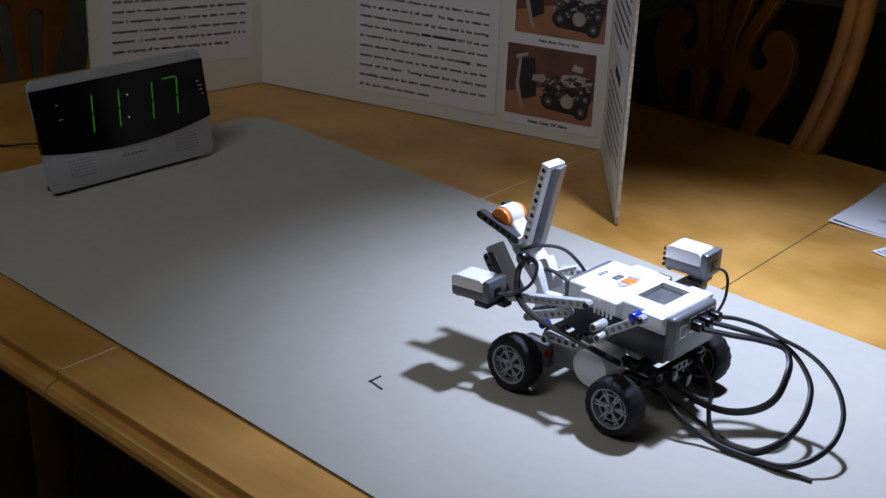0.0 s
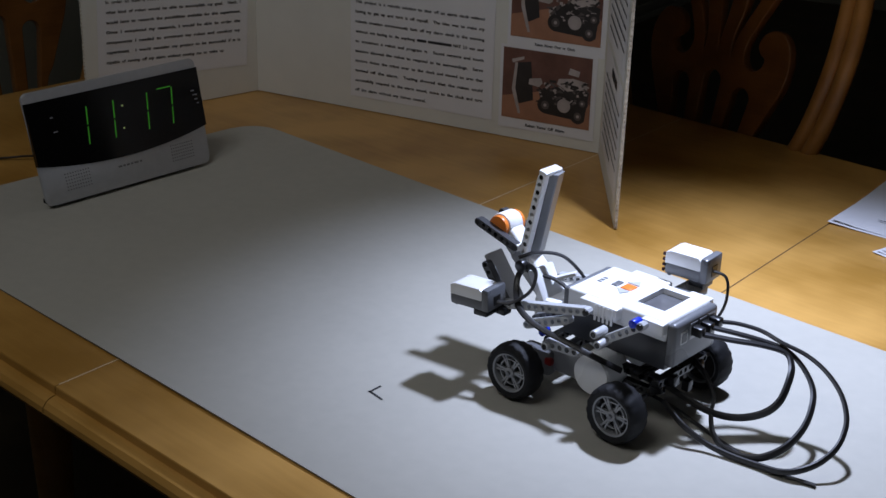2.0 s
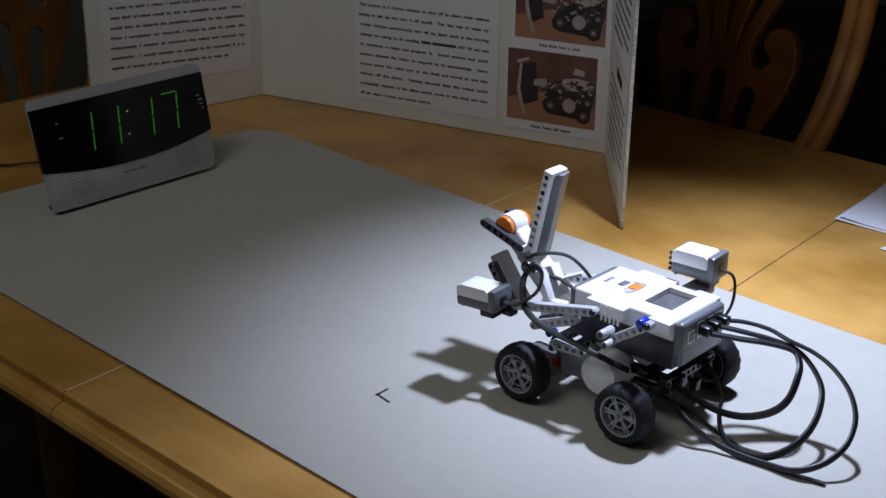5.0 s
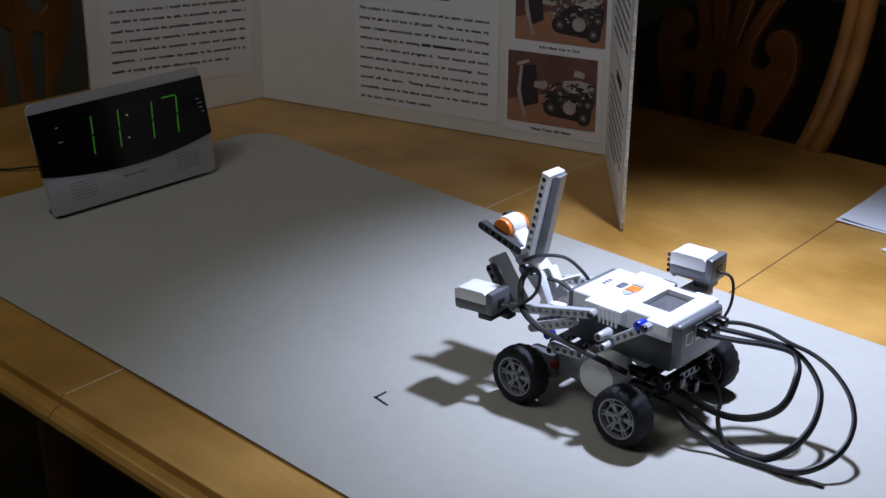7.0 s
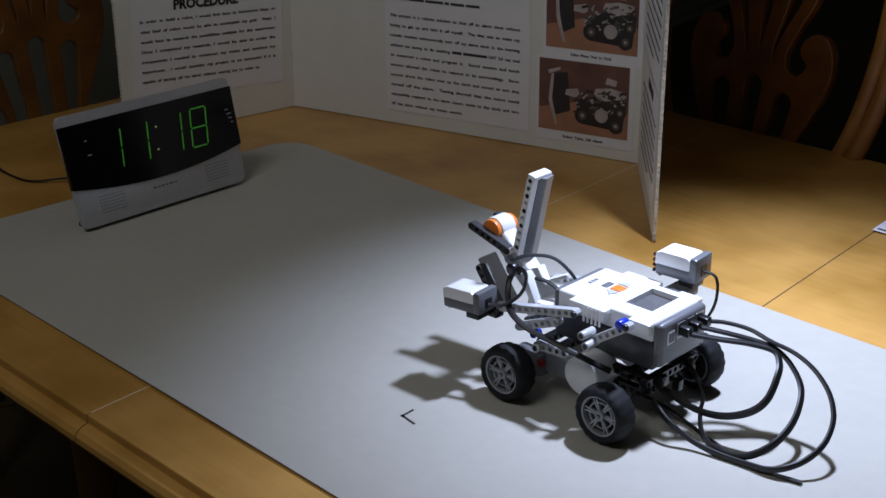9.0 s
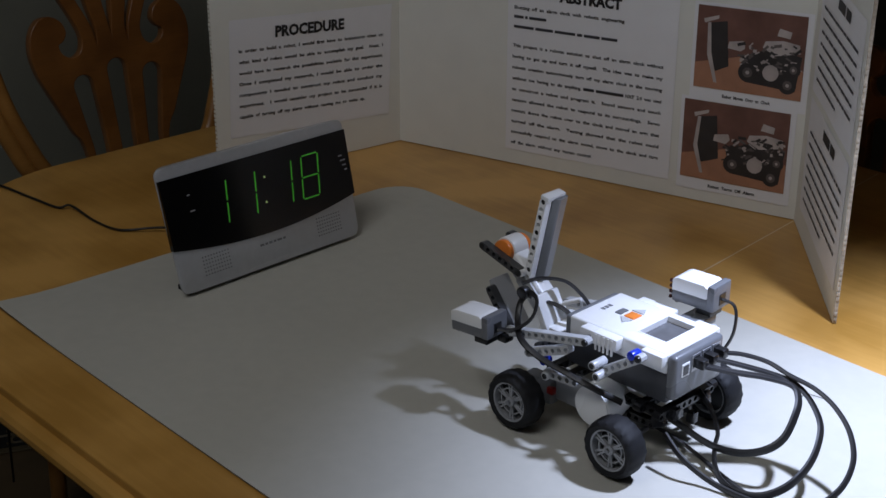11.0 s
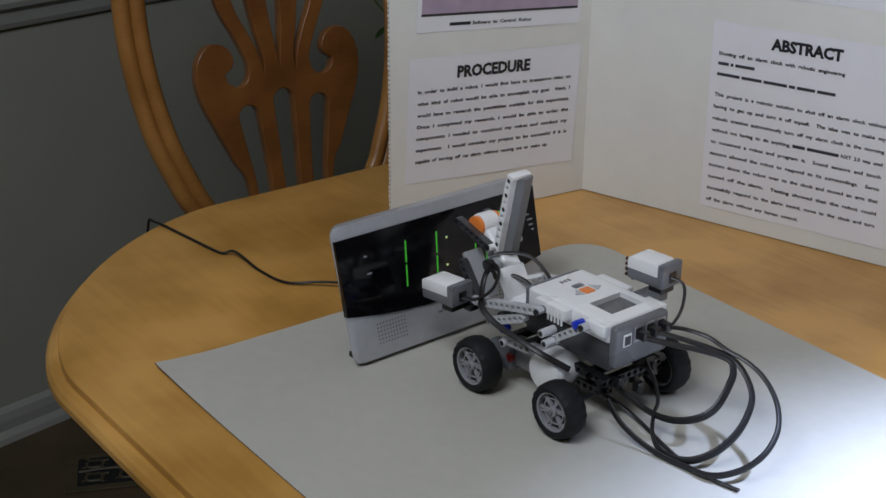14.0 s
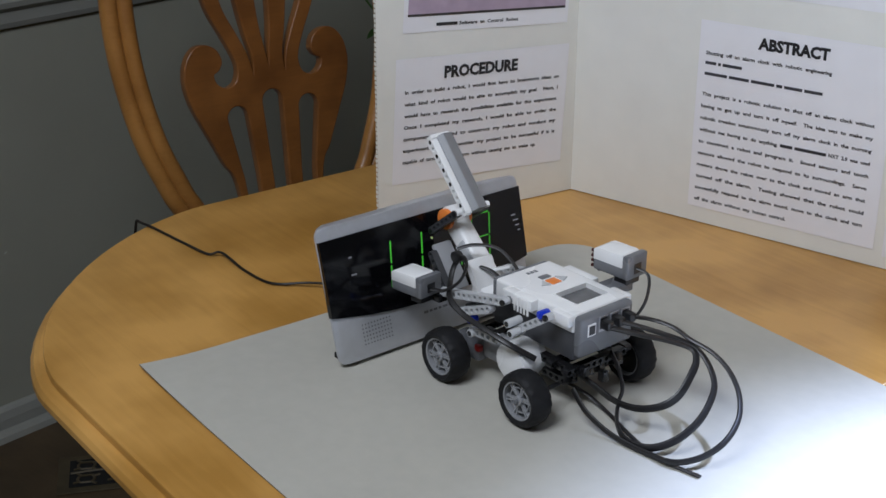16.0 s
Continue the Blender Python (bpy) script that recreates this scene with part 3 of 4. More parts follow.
def alarm_clock():
    t = thing("alarm_clock", pose(0.1384, -0.4781, 0.0018, 0, 0, 76.8), "silver digital alarm clock with a black display and green digits", "alarm clock")
    W, L, A = 0.274, 0.1505, 13.1            # width, face height along the slope, lean
    hw = W / 2
    up = Vector((0, math.sin(radians(A)), math.cos(radians(A))))
    back = Vector((0, math.cos(radians(A)), -math.sin(radians(A))))

    def face(x, v, d=0.0):
        """A point on the leaning front: x across, v up the slope, d in front of it."""
        s, u = v / L, (x + hw) / (2 * hw)
        a, b = -hw + 0.006 * (1 - s), hw - 0.003 * (1 - s)     # the front narrows towards its foot
        return Vector((a + u * (b - a), 0, 0)) + up * v - back * d

    # shell: rounded front outline, tapered back to show the camera little side
    n = 8
    r = 0.016
    out = []
    for cx, cy, a0, rr in ((hw - r, r, -90, r), (hw - r * 0.6, L - r * 0.6, 0, r * 0.6), (-hw + r * 0.6, L - r * 0.6, 90, r * 0.6), (-hw + r, r, 180, r)):
        for k in range(n + 1):
            a = radians(a0 + 90 * k / n)
            out.append((cx + rr * math.cos(a), cy + rr * math.sin(a)))
    bm = bmesh.new()
    rings = []
    for shrink, d in ((0.004, 0.0015), (0.001, 0.0), (0.0005, -0.002), (0.013, -0.020), (0.022, -0.030)):
        ring = []
        for x, v in out:
            p = face(x * (1 - shrink / hw), L / 2 + (v - L / 2) * (1 - (0.15 if v > L / 2 else 0.6) * shrink / (L / 2)), d)
            p.z = max(p.z, 0.0050)
            ring.append(bm.verts.new(p))
        rings.append(ring)
    m = len(out)
    for a, b in zip(rings, rings[1:]):
        for k in range(m):
            bm.faces.new((a[k], a[(k + 1) % m], b[(k + 1) % m], b[k]))
    bm.faces.new(rings[0])
    bm.faces.new(rings[-1][::-1])
    part("case", bm, SILVER, t, "silver plastic case", True)
    # dark rear housing that carries it
    bm = bmesh.new()
    prof = [face(0, 0.120, -0.028), face(0, 0.095, -0.040), Vector((0, 0.072, 0.02)), Vector((0, 0.070, 0.0003)), Vector((0, 0.034, 0.0003)), face(0, 0.012, -0.028)]
    a = [bm.verts.new((-0.085, p.y, p.z)) for p in prof]
    b = [bm.verts.new((0.085, p.y, p.z)) for p in prof]
    bm.faces.new(a)
    bm.faces.new(b[::-1])
    for i in range(len(a)):
        j = (i + 1) % len(a)
        bm.faces.new((a[i], b[i], b[j], a[j]))
    part("rear_housing", bm, CASE_DARK, t, "dark rear housing")
    # strip added in the gap to stand in for contact shade
    bm = bmesh.new()
    box(bm, -0.118, 0.108, 0.007, 0.030, 0.0002, 0.0056)
    part("foot", bm, CONTACT_SHADE, t, "black strip in place of the shade under the clock")
    # black lens with a bowed lower edge
    top, side = 0.1370, hw - 0.0003
    low = [(-side + 2 * side * k / 24, 0.0570 - 0.0140 * (1 - (2 * k / 24 - 1) ** 2)) for k in range(25)]
    outl = low + [(side - 0.001, top), (-side + 0.001, top)]
    bm = bmesh.new()
    f0 = [bm.verts.new(face(x, v, 0.0035)) for x, v in outl]
    f1 = [bm.verts.new(face(x, v, -0.003)) for x, v in outl]
    bm.faces.new(f0)
    for i in range(len(f0)):
        j = (i + 1) % len(f0)
        bm.faces.new((f0[i], f1[i], f1[j], f0[j]))
    lens = part("lens", bm, GLOSS_BLACK, t, "glossy black display lens")
    # buttons along the top edge
    for x, w in ((-0.055, 0.012), (0.020, 0.050), (0.095, 0.012)):
        bm = bmesh.new()
        p = face(x, L - 0.0035, -0.012)
        box(bm, -w, w, -0.004, 0.004, -0.001, 0.0022, 0.0008, m=Matrix.Translation(p) @ pose(0, 0, 0, -A, 0, 0))
        part("button", bm, SILVER, t)
    # speaker holes
    for cx in (-0.083, 0.089):
        bm = bmesh.new()
        for i in range(10):
            for j in range(6):
                x, v = cx - 0.018 + 0.004 * i, 0.019 + 0.0042 * j
                c = [bm.verts.new(face(x + 0.0011 * math.cos(k * math.pi / 3), v + 0.0011 * math.sin(k * math.pi / 3), 0.0018)) for k in range(6)]
                bm.faces.new(c)
        tagged(part("speaker_grille", bm, HOLE, t, "grid of small speaker holes"), kind="stuff")
    bm = bmesh.new()
    px = -0.019
    for w in (0.006, 0.004, 0.005, 0.004, 0.007, 0.004):
        bm.faces.new([bm.verts.new(face(px + a * w, 0.030 + b * 0.0026, 0.0018)) for a, b in ((0, 0), (1, 0), (1, 1), (0, 1))])
        px += w + 0.0018
    part("logo_bar", bm, HOLE, t)
    for x, v, w in ((-0.104, 0.113, 0.004), (-0.104, 0.0945, 0.0065), (0.119, 0.106, 0.006), (0.121, 0.100, 0.008), (0.123, 0.094, 0.006), (0.126, 0.088, 0.004)):
        bm = bmesh.new()
        bm.faces.new([bm.verts.new(face(x + a * w, v + b * 0.0018, 0.0040)) for a, b in ((0, 0), (1, 0), (1, 1), (0, 1))])
        part("panel_print", bm, GREY_PRINT, t)

    def bar(bm, x0, v0, x1, v1, w=0.0008):
        """One lit segment between two points of the face."""
        k = 0.13                              # the digits slant to the right
        a, b = Vector((x0 + k * (v0 - ym), v0)), Vector((x1 + k * (v1 - ym), v1))
        d = (b - a).normalized()
        nn = Vector((-d.y, d.x)) * w
        q = [a + d * 0.0009, a + d * 0.002 + nn, b - d * 0.002 + nn, b - d * 0.0009, b - d * 0.002 - nn, a + d * 0.002 - nn]
        f = [bm.verts.new(face(p.x, p.y, 0.0041)) for p in q]
        g = [bm.verts.new(face(p.x, p.y, 0.0030)) for p in q]
        bm.faces.new(f)
        for i in range(6):
            j = (i + 1) % 6
            bm.faces.new((f[i], g[i], g[j], f[j]))

    y0, ym, y1 = 0.0685, 0.0940, 0.1195
    lit = []
    for x in (-0.0524, -0.0106, 0.0437):
        bm = bmesh.new()
        bar(bm, x, y0, x, ym)
        bar(bm, x, ym, x, y1)
        lit.append(part("digit", bm, GREEN, t, "green lit digit 1"))
    bm = bmesh.new()
    for v in (0.0795, 0.1088):
        box(bm, -0.0011, 0.0011, -0.0006, 0.0006, -0.0011, 0.0011, m=Matrix.Translation(face(0.0031 + 0.13 * (v - ym), v, 0.0038)) @ pose(0, 0, 0, -A, 0, 0))
    lit.append(part("colon", bm, LED_DOT, t, "two pale lit dots"))
    xa, xb = 0.0593, 0.0849
    bm = bmesh.new()
    bar(bm, xb, y0, xb, ym)
    bar(bm, xb, ym, xb, y1)
    bar(bm, xa, y1, xb, y1)
    lit.append(part("digit", bm, GREEN, t, "green lit last digit"))
    bm = bmesh.new()
    bar(bm, xa, y0, xa, ym)
    bar(bm, xa, ym, xa, y1)
    bar(bm, xa, ym, xb, ym)
    bar(bm, xa, y0, xb, y0)
    extra = part("digit_segments", bm, GREEN, t, "green segments that turn the 7 into an 8")
    return lit, extra, back


LIT, EXTRA, INTO = alarm_clock()


def cord():
    bm = bmesh.new()
    z = 0.0024
    tube(bm, [(-0.42, -0.455, -0.50), (-0.40, -0.457, -0.12), (-0.383, -0.459, -0.01), (-0.366, -0.460, z), (-0.282, -0.471, z), (-0.225, -0.478, z), (-0.207, -0.471, z + 0.004), (-0.151, -0.486, z), (-0.10, -0.492, z),
              (-0.060, -0.470, z + 0.004), (-0.01, -0.455, 0.012), (0.048, -0.445, 0.022)], 0.0020, 8, 0.8, 6)
    ob = link("power_cord", bm, BLACK_CORD, None, "", True)
    tagged(ob, "thin black power cord lying in bends on the table", "cord")


cord()


# ---- chairs ----
SPLAT_OAK = wood("splat_oak", (0.145, 0.052, 0.012), (0.25, 0.098, 0.023), 0.36, 2.0, radians(90))


def flat_shape(loops, half, bevel):
    """A board cut to shape: closed loops of (x, z), the first the outline and the rest holes, with rounded edges."""
    cu = bpy.data.curves.new("cutout", "CURVE")
    cu.dimensions, cu.fill_mode = "2D", "BOTH"
    cu.extrude, cu.bevel_depth, cu.bevel_resolution = half - bevel, bevel, 1
    for pts in loops:
        sp = cu.splines.new("POLY")
        sp.points.add(len(pts) - 1)
        for q, (x, z) in zip(sp.points, pts):
            q.co = (x, z, 0, 1)
        sp.use_cyclic_u = True
    ob = bpy.data.objects.new("cutout", cu)
    scene.collection.objects.link(ob)
    bpy.context.view_layer.update()
    me = bpy.data.meshes.new_from_object(ob)
    bpy.data.objects.remove(ob)
    bm = bmesh.new()
    bm.from_mesh(me)
    bmesh.ops.remove_doubles(bm, verts=bm.verts[:], dist=1e-5)
    bpy.data.meshes.remove(me)
    bmesh.ops.transform(bm, matrix=pose(0, 0, 0, 90, 0, 0), verts=bm.verts[:])
    return bm


def smooth2(pts, n=5):
    return [(p.x, p.z) for p in spline([(x, 0, z) for x, z in pts], n)]


def dining_chair(m, label):
    """Local x across the back, local -y towards the seat, z from the table top's height."""
    t = thing("dining_chair", m, label, "chair", "oak chairs round the table")
    lean = pose(0, 0, 0.073, -9, 0, 0) @ pose(0, 0, -0.09)
    pts = [(0.142, -0.31), (0.158, -0.10), (0.184, -0.03), (0.212, 0.045), (0.229, 0.125), (0.236, 0.20), (0.234, 0.28), (0.222, 0.37), (0.165, 0.44), (0.08, 0.475), (0.0, 0.487)]
    for k, r, y in ((1.0, 0.0130, 0.0), (0.905, 0.0125, -0.003)):
        # one bow from foot to foot
        half = [(x - (1 - k) * 0.24, z if z < 0.30 else 0.30 + (z - 0.30) * (0.90 if k < 1 else 1)) for x, z in pts[:-1]]
        top = (0.0, 0.487 if k == 1 else 0.466)
        line = [(-x, y, z) for x, z in half] + [(top[0], y, top[1])] + [(x, y, z) for x, z in half[::-1]]
        bm = bmesh.new()
        tube(bm, line, r, 18, 1.0, 7)
        part("bow", bm, CHAIR_OAK, t, "rounded oak bow of the back", True, lean)
    side = [(0.060, -0.31), (0.070, -0.06), (0.092, 0.0), (0.114, 0.05), (0.131, 0.09), (0.138, 0.125), (0.133, 0.155), (0.118, 0.174), (0.100, 0.177), (0.084, 0.168), (0.0775, 0.152), (0.083, 0.140), (0.093, 0.133),
            (0.089, 0.118), (0.074, 0.109), (0.058, 0.115), (0.051, 0.131), (0.053, 0.150), (0.068, 0.185), (0.087, 0.225), (0.094, 0.262), (0.088, 0.32), (0.074, 0.38), (0.070, 0.465)]
    right = smooth2(side)
    outline = right + [(-x, z) for x, z in right[::-1]]
    def arch(x0, x1, xt0, xt1, zt):
        """A slot with straight flanks and a round head."""
        c, r = (xt0 + xt1) / 2, (xt1 - xt0) / 2
        head = [(c - r * math.cos(k * math.pi / 12), zt - r + r * math.sin(k * math.pi / 12)) for k in range(13)]
        return [(x0, -0.285), (x0 * 0.45 + xt0 * 0.55, -0.03)] + head + [(x1 * 0.45 + xt1 * 0.55, -0.03), (x1, -0.285)]

    mirror = lambda loop: [(-x, z) for x, z in loop[::-1]]
    mid = arch(-0.011, 0.011, -0.0190, 0.0190, 0.100)
    low = arch(0.027, 0.045, 0.042, 0.080, 0.083)
    slit = smooth2([(0.0005, 0.128), (0.005, 0.16), (0.0105, 0.20), (0.013, 0.25), (0.012, 0.31), (0.008, 0.38), (0.001, 0.440)])
    slit = slit + mirror(slit)
    fork = smooth2([(0.0265, 0.120), (0.0245, 0.150), (0.034, 0.195), (0.042, 0.25), (0.041, 0.31), (0.036, 0.37), (0.034, 0.435), (0.047, 0.435), (0.053, 0.38), (0.065, 0.32), (0.072, 0.262), (0.066, 0.225), (0.049, 0.188), (0.034, 0.152), (0.0285, 0.120)])
    bm = flat_shape([outline, mid, low, mirror(low), slit, fork, mirror(fork)], 0.0085, 0.0018)
    part("splat", bm, SPLAT_OAK, t, "darker carved pierced oak splat with two curls", m=lean)
    bm = bmesh.new()
    box(bm, -0.21, 0.21, -0.44, 0.05, -0.325, -0.295, 0.012)
    part("seat", bm, CHAIR_OAK, t, smooth=True)
    for x, y in ((0.18, -0.40), (-0.18, -0.40), (0.16, 0.02), (-0.16, 0.02)):
        part("leg", cylm(0.013, (x * 1.1, y, -0.7515), (x, y, -0.322), 12, 0.019), CHAIR_OAK, t, smooth=True)
    return t


dining_chair(pose(-0.4854, -0.0985, 0, 0, 0, 73.3), "honey oak dining chair with a pierced back at the table's end")
dining_chair(pose(0.6949, 0.2717, 0, 0, 0, -23.0), "oak dining chair with a pierced back in the dark")


def wall_plant():
    t = thing("trailing_plant", pose(-0.94, 0.69, 0.0), "thin trailing plant stem with small green leaves", "plant")
    bm = bmesh.new()
    tube(bm, [(-0.06, -0.06, 0.20), (-0.02, -0.05, 0.08), (0.0, -0.03, 0.02), (0.005, 0.02, -0.03), (0.005, 0.035, -0.06)], 0.0022, 6, 1, 5)
    part("stem", bm, LEAF, t, smooth=True)
    for x, y, z, a in ((0.0, -0.035, -0.06, 35), (0.0, -0.01, -0.048, 70), (0.0, 0.03, -0.07, 10)):
        bm = bmesh.new()
        row = [(0, 0), (0.006, 0.012), (0.007, 0.022), (0, 0.042), (-0.007, 0.022), (-0.006, 0.012)]
        vs = prism(bm, [(p, q) for p, q in row], -0.0004, 0.0004)
        part("leaf", bm, LEAF, t, m=pose(x, y, z, 0, 0, 70) @ pose(0, 0, 0, 20, a, 0))


wall_plant()


def loose_paper(m, w, h, n, label):
    t = thing("paper_stack", m, label, "paper", "loose papers on the table")
    for k in range(n):
        bm = bmesh.new()
        z = 0.0004 + 0.0009 * k
        g = []
        for j in range(7):
            for i in range(7):
                u, v = i / 6, j / 6
                lift = 0.006 * max(0, 0.25 - u) * max(0, 0.4 - v) * 10 * (k + 1) / n
                g.append((u * w, v * h, z + lift))
        top = [bm.verts.new(p) for p in g]
        for j in range(6):
            for i in range(6):
                q = j * 7 + i
                bm.faces.new((top[q], top[q + 1], top[q + 8], top[q + 7]))
        ob = part("sheet", bm, PAPER, t, m=pose(0.004 * k, 0.003 * k, 0, 0, 0, 1.6 * k))
        mod = ob.modifiers.new("thickness", "SOLIDIFY")
        mod.thickness = 0.0003
    bars(t, 0.05, 0.045, 0.02, 0.002, [3], INK_GREY, z=0.0046)


loose_paper(pose(0.972, -0.105, 0.0004, 0, 0, -9), 0.216, 0.279, 2, "white loose sheets of paper on the table")
loose_paper(pose(1.040, -0.186, 0.0004, 0, 0, -22) @ pose(0, -0.279, 0, 0, 0, 0) @ pose(0, 0.29, 0), 0.14, 0.05, 4, "small stack of white paper slips on the table")


# ---- toy robot ----
LG_MID = material("mid_grey_abs", (0.05, 0.051, 0.055), 0.32, vary=0.04, scale=60)
P = 0.0083                                     # hole pitch of the building beams


def beam(bm, n, m=None, thick=0.0079, width=0.0079):
    """A studless beam of n holes: along x from the first hole, holes along y."""
    hw, ht, rh = width / 2, thick / 2, 0.0026
    made = []
    ang = [k * math.pi / 4 for k in range(8)]
    prev = None
    for i in range(n):
        cx = i * P
        outer = []
        for k, a in enumerate(ang):
            c, s = math.cos(a), math.sin(a)
            x = P / 2 * (0 if abs(c) < 0.1 else math.copysign(1, c))
            z = hw * (0 if abs(s) < 0.1 else math.copysign(1, s))
            if (i == 0 and c < -0.1) or (i == n - 1 and c > 0.1):
                x, z = hw * c, hw * s
            outer.append((cx + x, z))
        inner = [(cx + rh * math.cos(a), rh * math.sin(a)) for a in ang]
        fo = [bm.verts.new((x, -ht, z)) for x, z in outer]
        fi = [bm.verts.new((x, -ht, z)) for x, z in inner]
        bo = [bm.verts.new((x, ht, z)) for x, z in outer]
        bi = [bm.verts.new((x, ht, z)) for x, z in inner]
        made += fo + fi + bo + bi
        for k in range(8):
            j = (k + 1) % 8
            bm.faces.new((fo[k], fo[j], fi[j], fi[k]))
            bm.faces.new((bo[k], bi[k], bi[j], bo[j]))
            bm.faces.new((fi[k], fi[j], bi[j], bi[k]))
            xm = (outer[k][0] + outer[j][0]) / 2 - cx
            if (xm > P * 0.45 and i < n - 1) or (xm < -P * 0.45 and i > 0):
                continue
            bm.faces.new((fo[k], bo[k], bo[j], fo[j]))
    bmesh.ops.remove_doubles(bm, verts=made, dist=1e-6)
    made = [v for v in made if v.is_valid]
    if m is not None:
        bmesh.ops.transform(bm, matrix=m, verts=made)


def beam_between(a, b, y, n):
    """The pose that lays a beam of n holes from a towards b (x, z) at y."""
    ang = math.degrees(math.atan2(b[1] - a[1], b[0] - a[0]))
    return pose(a[0], y, a[1], 0, -ang, 0)


def beamm(n, m):
    bm = bmesh.new()
    beam(bm, n, m)
    return bm


def pin(parent, x, y0, y1, z, mat=LG_BLACK, r=0.0030):
    bm = bmesh.new()
    cyl(bm, r, (x, y0, z), (x, y1, z), 12, bevel=0.0004)
    return part("pin", bm, mat, parent, smooth=True)


WB, R = 0.0588, 0.028                         # half the wheelbase, wheel radius


def wheel_part(robot, x, y, s):
    """A rubber tyre and its grey six-spoked rim; s is the outer side."""
    bm = bmesh.new()
    seg, w = 72, 0.0125
    rings = []
    for k in range(seg):
        a = 2 * math.pi * k / seg
        g = 0.0007 if k % 4 < 2 else 0.0
        prof = [(0.0195, -w * 0.86), (0.0235, -w), (0.0262 - g, -w * 0.86), (R - 0.0004 - g, -w * 0.55), (R, -w * 0.18), (R, w * 0.18), (R - 0.0004 - g, w * 0.55), (0.0262 - g, w * 0.86), (0.0235, w), (0.0195, w * 0.86)]
        tw = 0.05
        rings.append([bm.verts.new((r * math.cos(a + tw * q / w), q, r * math.sin(a + tw * q / w))) for r, q in prof])
    n = len(rings[0])
    for k in range(seg):
        p, q = rings[k], rings[(k + 1) % seg]
        for i in range(n):
            j = (i + 1) % n
            bm.faces.new((p[i], p[j], q[j], q[i]))
    wheel = part("wheel", bm, RUBBER, robot, "black rubber tyre on a grey rim", True, pose(x, y, R))
    bm = bmesh.new()
    lathe(bm, [(0.0180, -0.010), (0.0197, -0.0105), (0.0197, 0.0105), (0.0180, 0.010)], 40)
    o = s * 0.0060
    lathe(bm, [(0.0008, o - 0.003), (0.0050, o - 0.003), (0.0050, o + 0.0035), (0.0042, o + 0.0042), (0.0008, o + 0.0042)], 16)
    for k in range(6):
        for d in (-0.11, 0.11):
            box(bm, 0.0045, 0.0186, -0.0014 + o, 0.0014 + o, -0.0009, 0.0009, m=pose(0, 0, 0, 0, 60 * k + math.degrees(d), 0))
    lathe(bm, [(0.0120, o - 0.001), (0.0132, o - 0.001), (0.0132, o + 0.0012), (0.0120, o + 0.0012)], 30)
    part("rim", bm, LG_RIM, wheel, "grey spoked rim")
    part("axle_end", cylm(0.0022, (0, o + s * 0.003, 0), (0, o + s * 0.0065, 0), 10), LG_DARK, wheel)
    bm = bmesh.new()
    lathe(bm, [(0.0008, -s * 0.004 - 0.001), (0.0185, -s * 0.004 - 0.001), (0.0185, -s * 0.004 + 0.001), (0.0008, -s * 0.004 + 0.001)], 24)
    part("rim_back", bm, LG_BLACK, wheel)
    return wheel


def sensor(robot, name, m, label):
    """A box-shaped sensor: white upper shell on a grey base; its nose towards local +x."""
    bm = bmesh.new()
    box(bm, -0.022, 0.026, -0.0165, 0.0165, 0.0, 0.013, 0.0025)
    s = part(name, bm, LG_DARK, robot, label, True, m)
    bm = bmesh.new()
    prof = [(-0.017, 0.010), (-0.017, 0.0225), (-0.012, 0.0255), (0.020, 0.0255), (0.0268, 0.0225), (0.0268, 0.0100)]
    prism(bm, prof, -0.0160, 0.0160)
    bmesh.ops.bevel(bm, geom=bm.edges[:], offset=0.0018, segments=2, affect="EDGES", profile=0.5)
    part("shell", bm, LG_WHITE, s, "white upper shell", True)
    part("collar", boxm(-0.0255, -0.0165, -0.0172, 0.0172, 0.0003, 0.0262, 0.002), LG_DARK, s, smooth=True)
    part("socket", boxm(-0.0262, -0.0250, -0.006, 0.006, 0.0055, 0.0165, 0.0003), LG_BLACK, s)
    part("nose", boxm(0.0245, 0.0275, -0.014, 0.014, 0.003, 0.021, 0.001), LG_BLACK, s)
    part("base", boxm(-0.020, -0.002, -0.012, 0.012, -0.0085, 0.0005, 0.0015), LG_BLACK, s, smooth=True)
    for k in range(4 if name == "side_sensor" else 0):
        part("peg_tip", cylm(0.0020, (0.0270, 0.0145, 0.0034 + 0.0056 * k), (0.0290, 0.0145, 0.0034 + 0.0056 * k), 8), LG_MAROON, s, "dark red peg tip")
    for k in range(3):
        part("lug", cylm(0.0034, (0.024, -0.0118 + 0.0082 * k + 0.0036, -0.001), (0.024, -0.0118 + 0.0082 * k - 0.0036, -0.001), 10), LG_DARK, s)
    return s


